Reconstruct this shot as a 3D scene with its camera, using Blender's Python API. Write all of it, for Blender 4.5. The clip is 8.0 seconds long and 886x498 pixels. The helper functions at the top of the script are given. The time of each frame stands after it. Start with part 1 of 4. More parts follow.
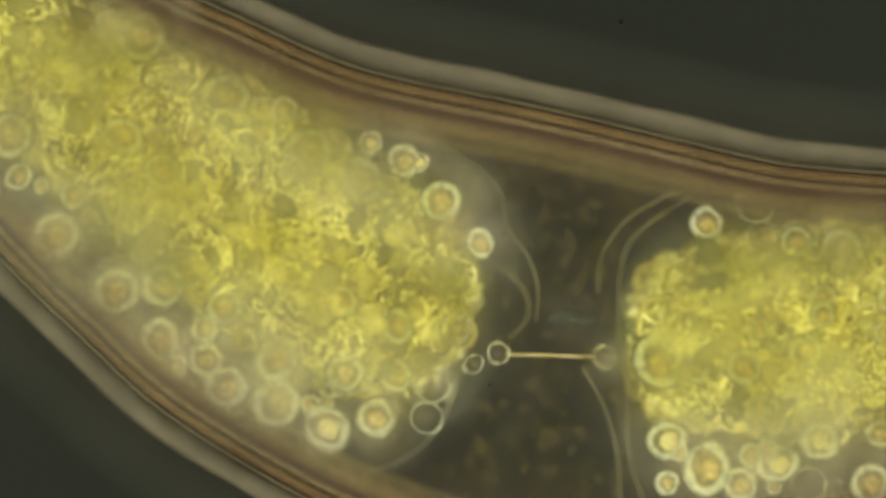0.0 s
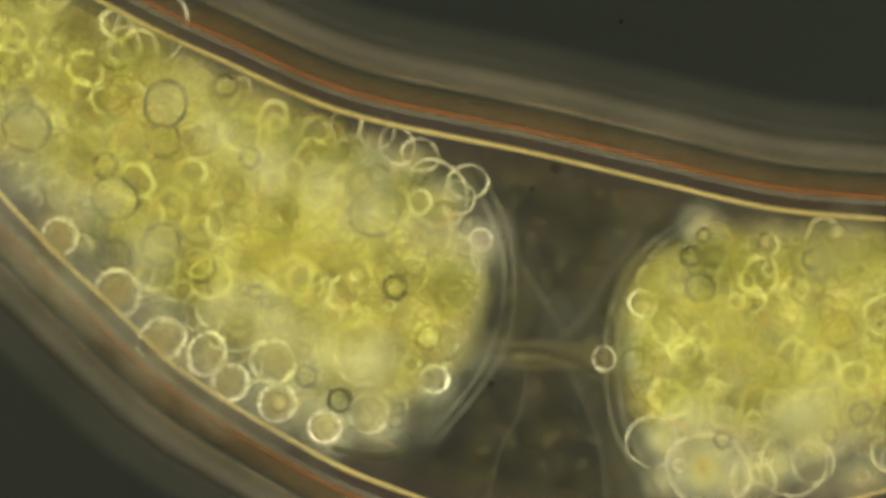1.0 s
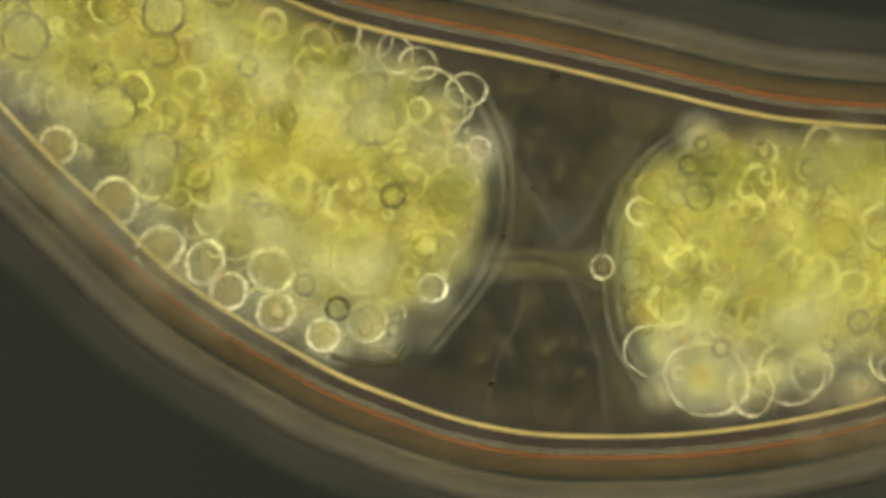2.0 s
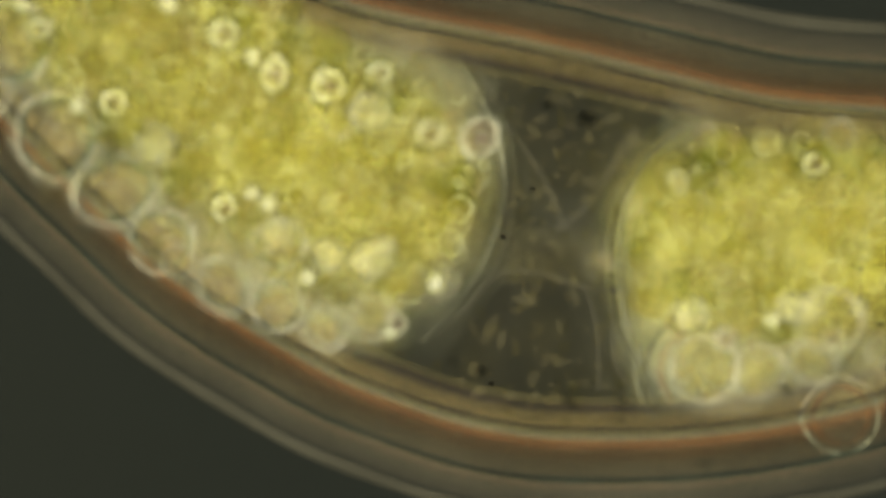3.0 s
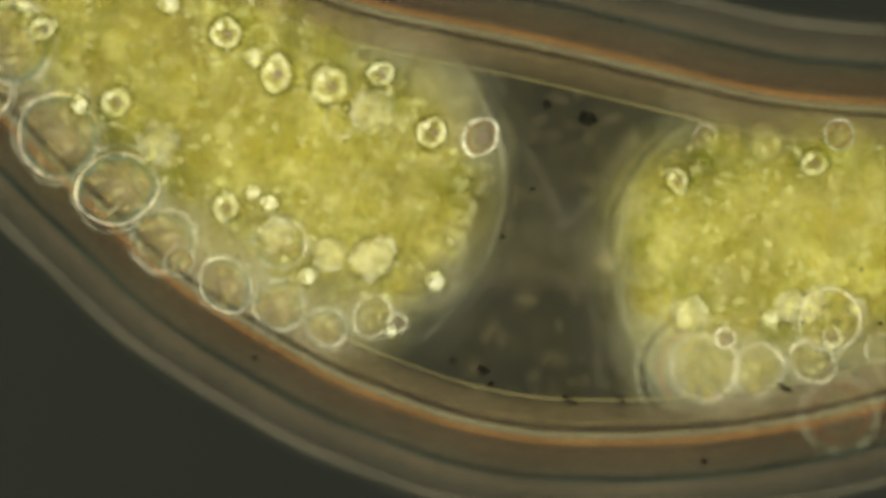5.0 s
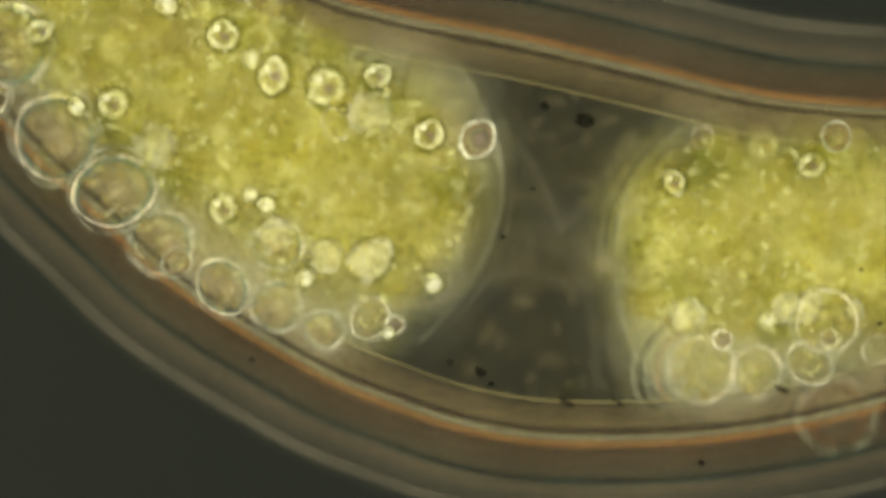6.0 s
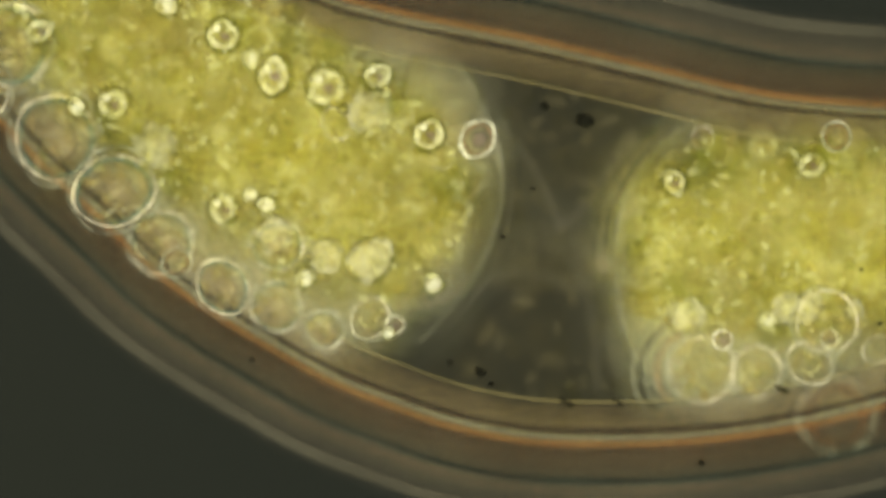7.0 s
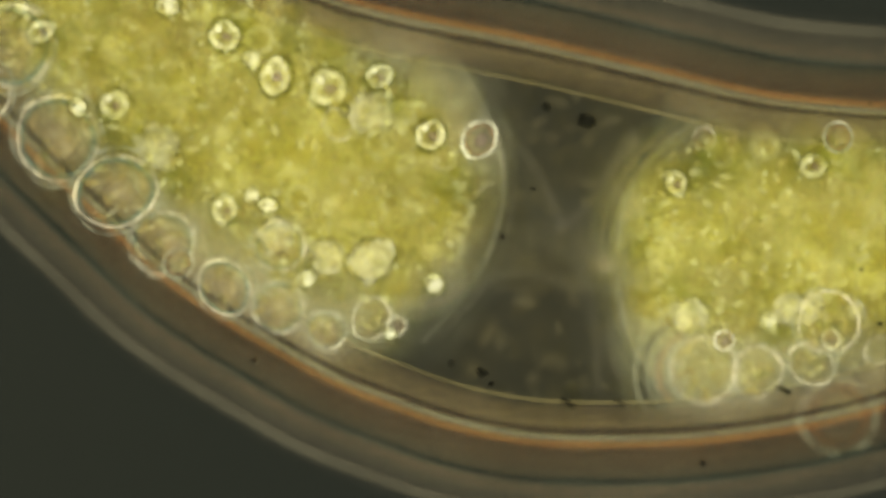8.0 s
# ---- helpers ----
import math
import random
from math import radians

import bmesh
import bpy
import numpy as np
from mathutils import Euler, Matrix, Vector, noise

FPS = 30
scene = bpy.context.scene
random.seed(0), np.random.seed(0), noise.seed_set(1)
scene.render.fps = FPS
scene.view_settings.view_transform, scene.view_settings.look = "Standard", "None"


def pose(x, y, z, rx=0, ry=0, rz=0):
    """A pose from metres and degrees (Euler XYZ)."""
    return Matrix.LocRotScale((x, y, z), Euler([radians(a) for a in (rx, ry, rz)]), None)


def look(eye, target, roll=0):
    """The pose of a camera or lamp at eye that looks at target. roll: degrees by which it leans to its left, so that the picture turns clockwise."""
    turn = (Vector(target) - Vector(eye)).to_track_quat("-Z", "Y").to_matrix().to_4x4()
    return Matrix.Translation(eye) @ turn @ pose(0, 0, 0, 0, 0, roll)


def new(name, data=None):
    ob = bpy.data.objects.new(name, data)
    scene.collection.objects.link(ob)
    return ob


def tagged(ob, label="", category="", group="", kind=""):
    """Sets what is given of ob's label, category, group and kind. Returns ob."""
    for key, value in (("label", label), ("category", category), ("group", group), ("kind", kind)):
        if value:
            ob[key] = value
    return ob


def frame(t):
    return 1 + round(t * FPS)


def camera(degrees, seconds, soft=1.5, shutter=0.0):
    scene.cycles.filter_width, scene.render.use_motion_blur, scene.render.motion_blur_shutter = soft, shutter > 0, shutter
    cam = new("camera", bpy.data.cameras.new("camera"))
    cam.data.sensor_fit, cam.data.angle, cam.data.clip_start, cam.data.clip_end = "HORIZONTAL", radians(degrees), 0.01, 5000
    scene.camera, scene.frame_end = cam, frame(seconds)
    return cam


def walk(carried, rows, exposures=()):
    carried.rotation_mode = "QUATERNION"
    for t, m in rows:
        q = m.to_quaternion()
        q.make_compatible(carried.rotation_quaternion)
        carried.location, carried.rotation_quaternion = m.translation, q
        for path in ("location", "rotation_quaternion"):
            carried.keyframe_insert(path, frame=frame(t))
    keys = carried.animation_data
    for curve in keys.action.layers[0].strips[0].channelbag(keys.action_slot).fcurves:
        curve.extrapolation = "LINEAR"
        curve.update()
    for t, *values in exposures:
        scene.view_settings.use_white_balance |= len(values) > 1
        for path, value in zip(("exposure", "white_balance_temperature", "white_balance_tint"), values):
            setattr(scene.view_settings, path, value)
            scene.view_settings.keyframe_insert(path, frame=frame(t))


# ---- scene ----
# Living plant filament under a dark-field microscope; one micrometre of the specimen is about a centimetre here.
LENS = 8.0
REACH = 0.784 / math.tan(radians(LENS / 2))     # from the lens to the plane in focus
LOW, MID, TOP = 0.0, 0.105, 0.245               # the three planes that the focus wheel passes

cam = camera(LENS, 8.0, soft=4.0)
cam.data.dof.use_dof = True
cam.data.dof.focus_distance = REACH
cam.data.dof.aperture_fstop = 0.044
cam.data.dof.aperture_blades = 0

# seconds, drift of the stage in x and y, height of the plane in focus
STAGE = [
    (0.0, -0.002, 0.178, LOW), (0.1, -0.004, 0.181, 0.010), (0.2, -0.006, 0.183, 0.035), (0.3, -0.007, 0.184, 0.068),
    (0.4, -0.006, 0.183, 0.092), (0.5, -0.005, 0.182, 0.103), (0.7, -0.003, 0.181, 0.109), (1.0, 0.001, 0.179, 0.108),
    (1.2, 0.003, 0.170, 0.108), (1.5, 0.004, 0.147, 0.108), (1.65, 0.004, 0.124, 0.108), (1.8, 0.004, 0.084, 0.108), (2.0, 0.004, 0.017, 0.108),
    (2.2, 0.003, 0.009, 0.114), (2.75, 0.002, 0.004, 0.175), (3.3, 0.003, 0.001, 0.242), (3.5, 0.002, 0.001, 0.256),
    (4.0, 0.0, -0.001, 0.259), (4.5, 0.0, 0.0, 0.260), (4.7, 0.0, 0.0, 0.260), (5.25, 0.003, 0.002, 0.260), (5.8, 0.006, 0.004, 0.260),
    (6.5, 0.006, 0.004, 0.260), (7.0, 0.006, 0.004, 0.260), (7.5, 0.005, 0.004, 0.260), (8.0, 0.003, 0.005, 0.260),
]
walk(cam, [(t, pose(x, y, REACH + z)) for t, x, y, z in STAGE])

# ---- light: unseen lamps added in a ring round the objective, in a dark room ----
scene.view_settings.exposure = 1.15
sky = bpy.data.worlds.new("dim_room")
sky.use_nodes = True
sky.node_tree.nodes["Background"].inputs["Color"].default_value = (0.975, 1.0, 0.69, 1)
sky.node_tree.nodes["Background"].inputs["Strength"].default_value = 0.05
scene.world = sky
scene.cycles.transparent_max_bounces = 96
for i in range(8):
    data = bpy.data.lights.new("added_lamp", "AREA")
    data.shape, data.size, data.energy, data.color = "DISK", 3.0, 515, (0.97, 1.0, 0.71)
    a = 2 * math.pi * i / 8
    new("added_lamp", data).matrix_basis = look((5.2 * math.cos(a), 5.2 * math.sin(a), 10.0), (0, 0, 0))


# ---- materials ----
class Nodes:
    def __init__(self, name):
        self.mat = bpy.data.materials.new(name)
        self.mat.use_nodes = True
        self.tree = self.mat.node_tree
        self.tree.nodes.clear()
        self.out = self.tree.nodes.new("ShaderNodeOutputMaterial")

    def add(self, kind, _ins=None, **props):
        n = self.tree.nodes.new(kind)
        for k, v in props.items():
            setattr(n, k, v)
        for k, v in (_ins or {}).items():
            if isinstance(v, bpy.types.NodeSocket):
                self.tree.links.new(v, n.inputs[k])
            else:
                n.inputs[k].default_value = v
        return n

    def done(self, shader):
        self.tree.links.new(shader, self.out.inputs["Surface"])
        return self.mat


def rgb(r, g, b):
    return (r, g, b, 1)


def mottled(n, dark, light, scale, detail=4.0, rough=0.6, low=0.35, high=0.65):
    """A colour that wavers between two tones, and the factor it follows."""
    spot = n.add("ShaderNodeTexCoord")
    tex = n.add("ShaderNodeTexNoise", {"Vector": spot.outputs["Object"], "Scale": scale, "Detail": detail, "Roughness": rough})
    ramp = n.add("ShaderNodeMapRange", {"Value": tex.outputs["Fac"], "From Min": low, "From Max": high})
    mix = n.add("ShaderNodeMix", {"Factor": ramp.outputs["Result"], "A": rgb(*dark), "B": rgb(*light)}, data_type="RGBA")
    return colour_out(mix), ramp.outputs["Result"]


def colour_out(mix):
    return [s for s in mix.outputs if s.type == "RGBA"][0]


def matte(name, dark, light, scale=30.0, roughness=0.6, bump=0.0, through_light=0.0, shine=0.3):
    n = Nodes(name)
    col, fac = mottled(n, dark, light, scale)
    ins = {"Base Color": col, "Roughness": roughness, "Specular IOR Level": shine}
    if bump:
        ins["Normal"] = n.add("ShaderNodeBump", {"Height": fac, "Strength": bump, "Distance": 0.01}).outputs["Normal"]
    p = n.add("ShaderNodeBsdfPrincipled", ins)
    shade = p.outputs[0]
    if through_light:
        tr = n.add("ShaderNodeBsdfTranslucent", {"Color": col})
        shade = n.add("ShaderNodeMixShader", {0: through_light, 1: shade, 2: tr.outputs[0]}).outputs[0]
    return n.done(shade)


def film(name, tint, body, cover, rim_tint, power=3.0, gloss_rough=0.3, scale=25.0, shine=0.4, deep=0.7, patchy=0.0):
    """A clear skin: mostly see-through, a little milky, glossy towards its rim."""
    n = Nodes(name)
    col, fac = mottled(n, [c * deep for c in body], body, scale)
    clear = n.add("ShaderNodeBsdfTransparent", {"Color": rgb(*tint)})
    dif = n.add("ShaderNodeBsdfDiffuse", {"Color": col})
    tr = n.add("ShaderNodeBsdfTranslucent", {"Color": col})
    milk = n.add("ShaderNodeMixShader", {0: 0.5, 1: dif.outputs[0], 2: tr.outputs[0]})
    if patchy:
        cover = n.add("ShaderNodeMapRange", {"Value": fac, "From Min": 0.0, "From Max": 1.0, "To Min": cover * (1 - patchy), "To Max": cover * (1 + patchy)}).outputs["Result"]
    skin = n.add("ShaderNodeMixShader", {0: cover, 1: clear.outputs[0], 2: milk.outputs[0]})
    edge = n.add("ShaderNodeLayerWeight", {"Blend": 0.5})
    rim = n.add("ShaderNodeMath", {0: edge.outputs["Facing"], 1: power}, operation="POWER")
    rim = n.add("ShaderNodeMath", {0: rim.outputs[0], 1: shine}, operation="MULTIPLY")
    gloss = n.add("ShaderNodeBsdfGlossy", {"Color": rgb(*rim_tint), "Roughness": gloss_rough})
    both = n.add("ShaderNodeMixShader", {0: rim.outputs[0], 1: skin.outputs[0], 2: gloss.outputs[0]})
    return n.done(both.outputs[0])


M_FIELD = matte("dark_field", (0.0063, 0.0072, 0.0077), (0.0086, 0.0085, 0.0078), 1.3, 0.9, shine=0.0)
M_PLASM = matte("olive_plasm", (0.03, 0.04, 0.008), (0.21, 0.19, 0.06), 14, 0.6, 0.8, 0.1)
M_GRAIN = matte("pale_grain", (0.29, 0.26, 0.095), (0.66, 0.61, 0.34), 60, 0.4, 0.3, 0.3)
M_FIBRIL = matte("cream_fibril", (0.64, 0.59, 0.32), (0.96, 0.93, 0.74), 40, 0.35, 0, 0.2)
M_CREAM = matte("cream_lamella", (0.27, 0.22, 0.145), (0.37, 0.30, 0.21), 9, 0.4, 0.1, 0.3)
M_GOLD = film("gold_lamella", (1, 0.99, 0.95), (0.58, 0.48, 0.21), 0.60, (0.3, 0.2, 0.1), 8, 0.5, 9, 0.1)
M_RUST = matte("rust_lamella", (0.24, 0.125, 0.066), (0.34, 0.19, 0.10), 9, 0.4, 0.1, 0.3)
M_AMBER = matte("amber_lamella", (0.37, 0.25, 0.118), (0.51, 0.36, 0.18), 9, 0.4, 0.1, 0.3)
M_BUFF = matte("buff_lamella", (0.44, 0.37, 0.235), (0.60, 0.50, 0.34), 9, 0.4, 0.1, 0.3)
M_ORANGE = film("orange_lamella_fringe", (1, 0.93, 0.86), (0.20, 0.070, 0.022), 0.66, (0.1, 0.05, 0.03), 8, 0.5, 9, 0.1)
M_SLATE = film("slate_lamella", (0.74, 0.74, 0.79), (0.012, 0.012, 0.019), 0.78, (0.01, 0.01, 0.015), 8, 0.5, 9)
M_TEAL = film("teal_fringe", (0.88, 0.92, 0.92), (0.018, 0.030, 0.030), 0.32, (0.01, 0.014, 0.014), 8, 0.5, 9, 0.1)
M_PALE = film("pale_lamella", (0.97, 0.98, 0.98), (0.105, 0.115, 0.110), 0.46, (0.05, 0.05, 0.05), 8, 0.5, 9, 0.1)
M_GREY = matte("grey_lamella", (0.082, 0.068, 0.054), (0.120, 0.100, 0.079), 9, 0.5, 0.1, 0.2, 0.1)
M_STREAK = film("pale_streak", (1, 1, 1), (0.050, 0.044, 0.036), 0.42, (0.05, 0.05, 0.04), 6, 0.5, 5)
M_WALL = film("wall_jelly", (0.995, 0.985, 0.975), (0.070, 0.058, 0.046), 0.026, (0.03, 0.028, 0.025), 10, 0.5, 6, 0.15)
M_HAZE = film("cytoplasm_haze", (0.99, 0.99, 0.96), (0.26, 0.25, 0.12), 0.012, (0.2, 0.2, 0.12), 8, 0.5, 16, 0.03)
M_CLEAR = film("clear_drop", (0.997, 0.996, 0.99), (0.40, 0.39, 0.29), 0.015, (0.7, 0.68, 0.58), 5.0, 0.3, 25, 0.15)
M_GREEN = film("green_drop", (0.985, 0.985, 0.94), (0.45, 0.45, 0.14), 0.02, (0.16, 0.17, 0.06), 5.0, 0.4, 25, 0.15)
M_SAP = film("milky_sap", (0.985, 0.98, 0.93), (0.46, 0.43, 0.25), 0.012, (0.3, 0.28, 0.15), 6, 0.4, 2.5, 0.4, 0.3)
M_BRIGHT = film("bright_oil", (1, 0.99, 0.95), (1.0, 0.97, 0.80), 0.085, (0.8, 0.78, 0.6), 5, 0.25, 1.6, 0.4, 0.4, 0.4)
M_DARK = film("dark_core", (0.94, 0.90, 0.92), (0.17, 0.125, 0.13), 0.22, (0.1, 0.08, 0.08), 5, 0.4, 2.0)
M_BROWN = film("brown_core", (0.99, 0.97, 0.94), (0.48, 0.41, 0.30), 0.06, (0.2, 0.16, 0.1), 5, 0.4, 2.2, 0.4, 0.3, 0.7)
M_INK = matte("dark_teal", (0.004, 0.007, 0.009), (0.008, 0.013, 0.015), 30, 0.7, shine=0.1)
M_GRIT = matte("dark_grit", (0.001, 0.001, 0.0008), (0.004, 0.004, 0.003), 60, 0.9, shine=0.0)
M_SPECK = matte("black_speck", (0.0004, 0.0004, 0.0003), (0.001, 0.001, 0.001), 60, 0.9, shine=0.0)
M_STRAND = film("plasm_strand", (1, 1, 1), (0.12, 0.108, 0.094), 0.055, (0.1, 0.09, 0.08), 4, 0.4, 12)
M_RIM = film("pale_rim", (1, 1, 0.99), (0.62, 0.57, 0.50), 0.11, (0.35, 0.35, 0.28), 6, 0.3, 1.6, 0.2, 0.45, 0.85)
M_RIM_THIN = film("thin_pale_rim", (1, 1, 0.99), (0.66, 0.60, 0.54), 0.11, (0.35, 0.35, 0.28), 6, 0.3, 1.4, 0.2, 0.5, 0.95)
M_THICK_RIM = matte("thick_pale_rim", (0.15, 0.165, 0.145), (0.35, 0.37, 0.32), 2.5, 0.4, 0, 0.2)
M_OLIVE = matte("olive_vesicle", (0.03, 0.028, 0.009), (0.15, 0.12, 0.045), 2.2, 0.4, 0, 0.2)
M_UNDER = matte("dark_outline", (0.015, 0.020, 0.012), (0.05, 0.055, 0.03), 3.0, 0.5)
M_GLINT = film("white_glint", (1, 1, 0.98), (0.98, 0.96, 0.88), 0.17, (0.9, 0.9, 0.85), 5, 0.25, 1.4, 0.4, 0.7, 0.3)
M_TEAL_RIM = film("teal_rim_fringe", (0.94, 0.98, 0.97), (0.09, 0.15, 0.14), 0.17, (0.08, 0.1, 0.1), 6, 0.4, 5, 0.2, 0.7, 0.8)
M_MEMBRANE = film("pale_membrane", (1, 1, 1), (0.21, 0.20, 0.17), 0.22, (0.15, 0.15, 0.12), 4, 0.4, 6, 0.4, 0.4)
M_UMBER = matte("umber_core", (0.10, 0.07, 0.018), (0.42, 0.33, 0.12), 1.5, 0.4)
M_WHITE_RIM = film("white_rim", (1, 1, 1), (0.66, 0.65, 0.59), 0.22, (0.4, 0.4, 0.36), 6, 0.3, 1.6, 0.3, 0.5, 0.75)
M_GLASS = film("clear_glass", (0.985, 0.99, 0.985), (0.02, 0.02, 0.02), 0.01, (0.5, 0.5, 0.5), 5, 0.05, 3, 0.3)
M_FAINT_RIM = film("faint_rim", (1, 1, 0.99), (0.46, 0.44, 0.36), 0.16, (0.3, 0.3, 0.25), 6, 0.3, 2.0, 0.3, 0.4, 0.9)
M_SHADE_RIM = film("brown_rim_fringe", (0.97, 0.92, 0.88), (0.20, 0.11, 0.06), 0.17, (0.1, 0.08, 0.05), 6, 0.4, 2.0, 0.2, 0.7, 0.8)
M_OUTLINE = film("dark_rim", (0.82, 0.82, 0.66), (0.010, 0.014, 0.004), 0.94, (0.05, 0.05, 0.02), 6, 0.4, 2.0, 0.2, 0.7, 0.5)
M_BOLD_RIM = film("bold_white_rim", (1, 1, 1), (0.82, 0.79, 0.75), 0.42, (0.4, 0.4, 0.36), 6, 0.3, 1.6, 0.3, 0.5, 0.6)
M_MID_RIM = film("soft_pale_rim", (1, 1, 0.99), (0.70, 0.67, 0.58), 0.22, (0.2, 0.2, 0.16), 6, 0.3, 1.6, 0.1, 0.45, 0.85)
M_OIL_RIM = film("cream_oil", (1, 1, 0.97), (1.0, 0.97, 0.80), 0.07, (0.6, 0.6, 0.45), 6, 0.3, 1.3, 0.3, 0.55, 0.7)
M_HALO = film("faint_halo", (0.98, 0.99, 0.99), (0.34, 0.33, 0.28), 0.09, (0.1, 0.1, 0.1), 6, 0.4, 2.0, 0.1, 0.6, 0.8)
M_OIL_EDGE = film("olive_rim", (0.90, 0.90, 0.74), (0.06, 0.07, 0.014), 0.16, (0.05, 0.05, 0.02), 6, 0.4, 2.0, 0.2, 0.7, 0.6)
M_BAND = film("brown_band", (0.80, 0.795, 0.78), (0.018, 0.0145, 0.0115), 0.30, (0.012, 0.01, 0.01), 8, 0.5, 6)
M_DUSK = film("dusky_band", (0.92, 0.92, 0.915), (0.016, 0.0135, 0.0105), 0.12, (0.012, 0.01, 0.01), 8, 0.5, 6)
M_DIM = film("dim_lamella", (0.86, 0.86, 0.87), (0.012, 0.011, 0.012), 0.24, (0.01, 0.01, 0.01), 8, 0.5, 6, 0.1)
M_ROSE = film("rosy_band", (0.97, 0.945, 0.95), (0.082, 0.058, 0.056), 0.06, (0.03, 0.02, 0.02), 8, 0.5, 6)
M_TAWNY = film("tawny_fringe", (1, 0.95, 0.9), (0.20, 0.095, 0.038), 0.19, (0.1, 0.05, 0.03), 8, 0.5, 9, 0.1)
M_MIST = film("misty_lamella", (0.98, 1, 1), (0.13, 0.138, 0.115), 0.20, (0.05, 0.05, 0.05), 8, 0.5, 6, 0.1)
M_EDGE = film("faint_gold", (1, 1, 1), (0.20, 0.16, 0.08), 0.28, (0.2, 0.16, 0.1), 6, 0.4, 9)
M_HALO_LINE = film("pale_fringe", (0.98, 0.99, 0.99), (0.34, 0.33, 0.27), 0.10, (0.1, 0.1, 0.1), 6, 0.4, 6, 0.1, 0.5, 0.8)
M_RUST_LINE = film("rust_fringe", (1, 0.97, 0.95), (0.30, 0.15, 0.07), 0.16, (0.1, 0.06, 0.04), 6, 0.4, 6, 0.1, 0.5, 0.8)
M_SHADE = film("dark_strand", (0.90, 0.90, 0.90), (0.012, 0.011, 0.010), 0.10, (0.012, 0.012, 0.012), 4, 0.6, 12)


def soft_material(name, low, middle, high, cover):
    """See-through grains, each of its own tone."""
    n = Nodes(name)
    geo = n.add("ShaderNodeNewGeometry")
    ramp = n.add("ShaderNodeValToRGB", {"Fac": geo.outputs["Random Per Island"]})
    ramp.color_ramp.elements[0].color, ramp.color_ramp.elements[1].color = rgb(*low), rgb(*high)
    ramp.color_ramp.elements.new(0.5).color = rgb(*middle)
    clear = n.add("ShaderNodeBsdfTransparent", {"Color": rgb(0.97, 0.97, 0.88)})
    dif = n.add("ShaderNodeBsdfDiffuse", {"Color": ramp.outputs["Color"]})
    tr = n.add("ShaderNodeBsdfTranslucent", {"Color": ramp.outputs["Color"]})
    milk = n.add("ShaderNodeMixShader", {0: 0.35, 1: dif.outputs[0], 2: tr.outputs[0]})
    return n.done(n.add("ShaderNodeMixShader", {0: cover, 1: clear.outputs[0], 2: milk.outputs[0]}).outputs[0])


M_SOFT = soft_material("soft_green", (0.04, 0.05, 0.006), (0.34, 0.26, 0.10), (0.60, 0.58, 0.36), 0.035)
M_FINE = soft_material("fine_grain", (0.025, 0.04, 0.006), (0.31, 0.20, 0.08), (0.66, 0.64, 0.42), 0.045)
M_FAINT_GRAIN = soft_material("faint_grain", (0.03, 0.045, 0.008), (0.25, 0.18, 0.08), (0.50, 0.48, 0.33), 0.03)
M_LEAFY = soft_material("leaf_green", (0.02, 0.035, 0.002), (0.08, 0.10, 0.01), (0.16, 0.17, 0.02), 0.12)
M_CLOUD = soft_material("bright_cloud", (0.48, 0.45, 0.29), (0.56, 0.53, 0.37), (0.66, 0.63, 0.47), 0.035)
M_ARC = soft_material("ring_fragment", (0.015, 0.03, 0.012), (0.36, 0.21, 0.11), (0.70, 0.72, 0.56), 0.28)
M_FAINT_ARC = soft_material("faint_fragment", (0.03, 0.05, 0.02), (0.28, 0.16, 0.08), (0.60, 0.62, 0.50), 0.08)
M_FLECK = soft_material("mottled_fleck", (0.03, 0.05, 0.012), (0.28, 0.21, 0.08), (0.62, 0.63, 0.47), 0.08)
M_MURK = soft_material("gap_murk", (0.006, 0.007, 0.008), (0.075, 0.060, 0.052), (0.15, 0.128, 0.106), 0.055)
M_LOOP = soft_material("vesicle_rims", (0.02, 0.03, 0.006), (0.40, 0.34, 0.12), (0.98, 0.94, 0.66), 0.95)
M_MID_LOOP = soft_material("soft_rims", (0.03, 0.05, 0.015), (0.28, 0.21, 0.08), (0.90, 0.89, 0.70), 0.25)
M_TOP_LOOP = soft_material("faint_rims", (0.04, 0.07, 0.03), (0.24, 0.20, 0.08), (0.74, 0.74, 0.58), 0.07)
M_PATCH = soft_material("mottled_plasm", (0.03, 0.045, 0.004), (0.22, 0.16, 0.04), (0.72, 0.68, 0.42), 0.05)
M_CONTENTS = soft_material("vesicle_granules", (0.03, 0.06, 0.06), (0.33, 0.21, 0.12), (0.74, 0.71, 0.60), 0.05)
M_CRINKLE = soft_material("bright_crinkle", (0.003, 0.006, 0.001), (0.40, 0.36, 0.05), (0.99, 0.96, 0.70), 0.95)


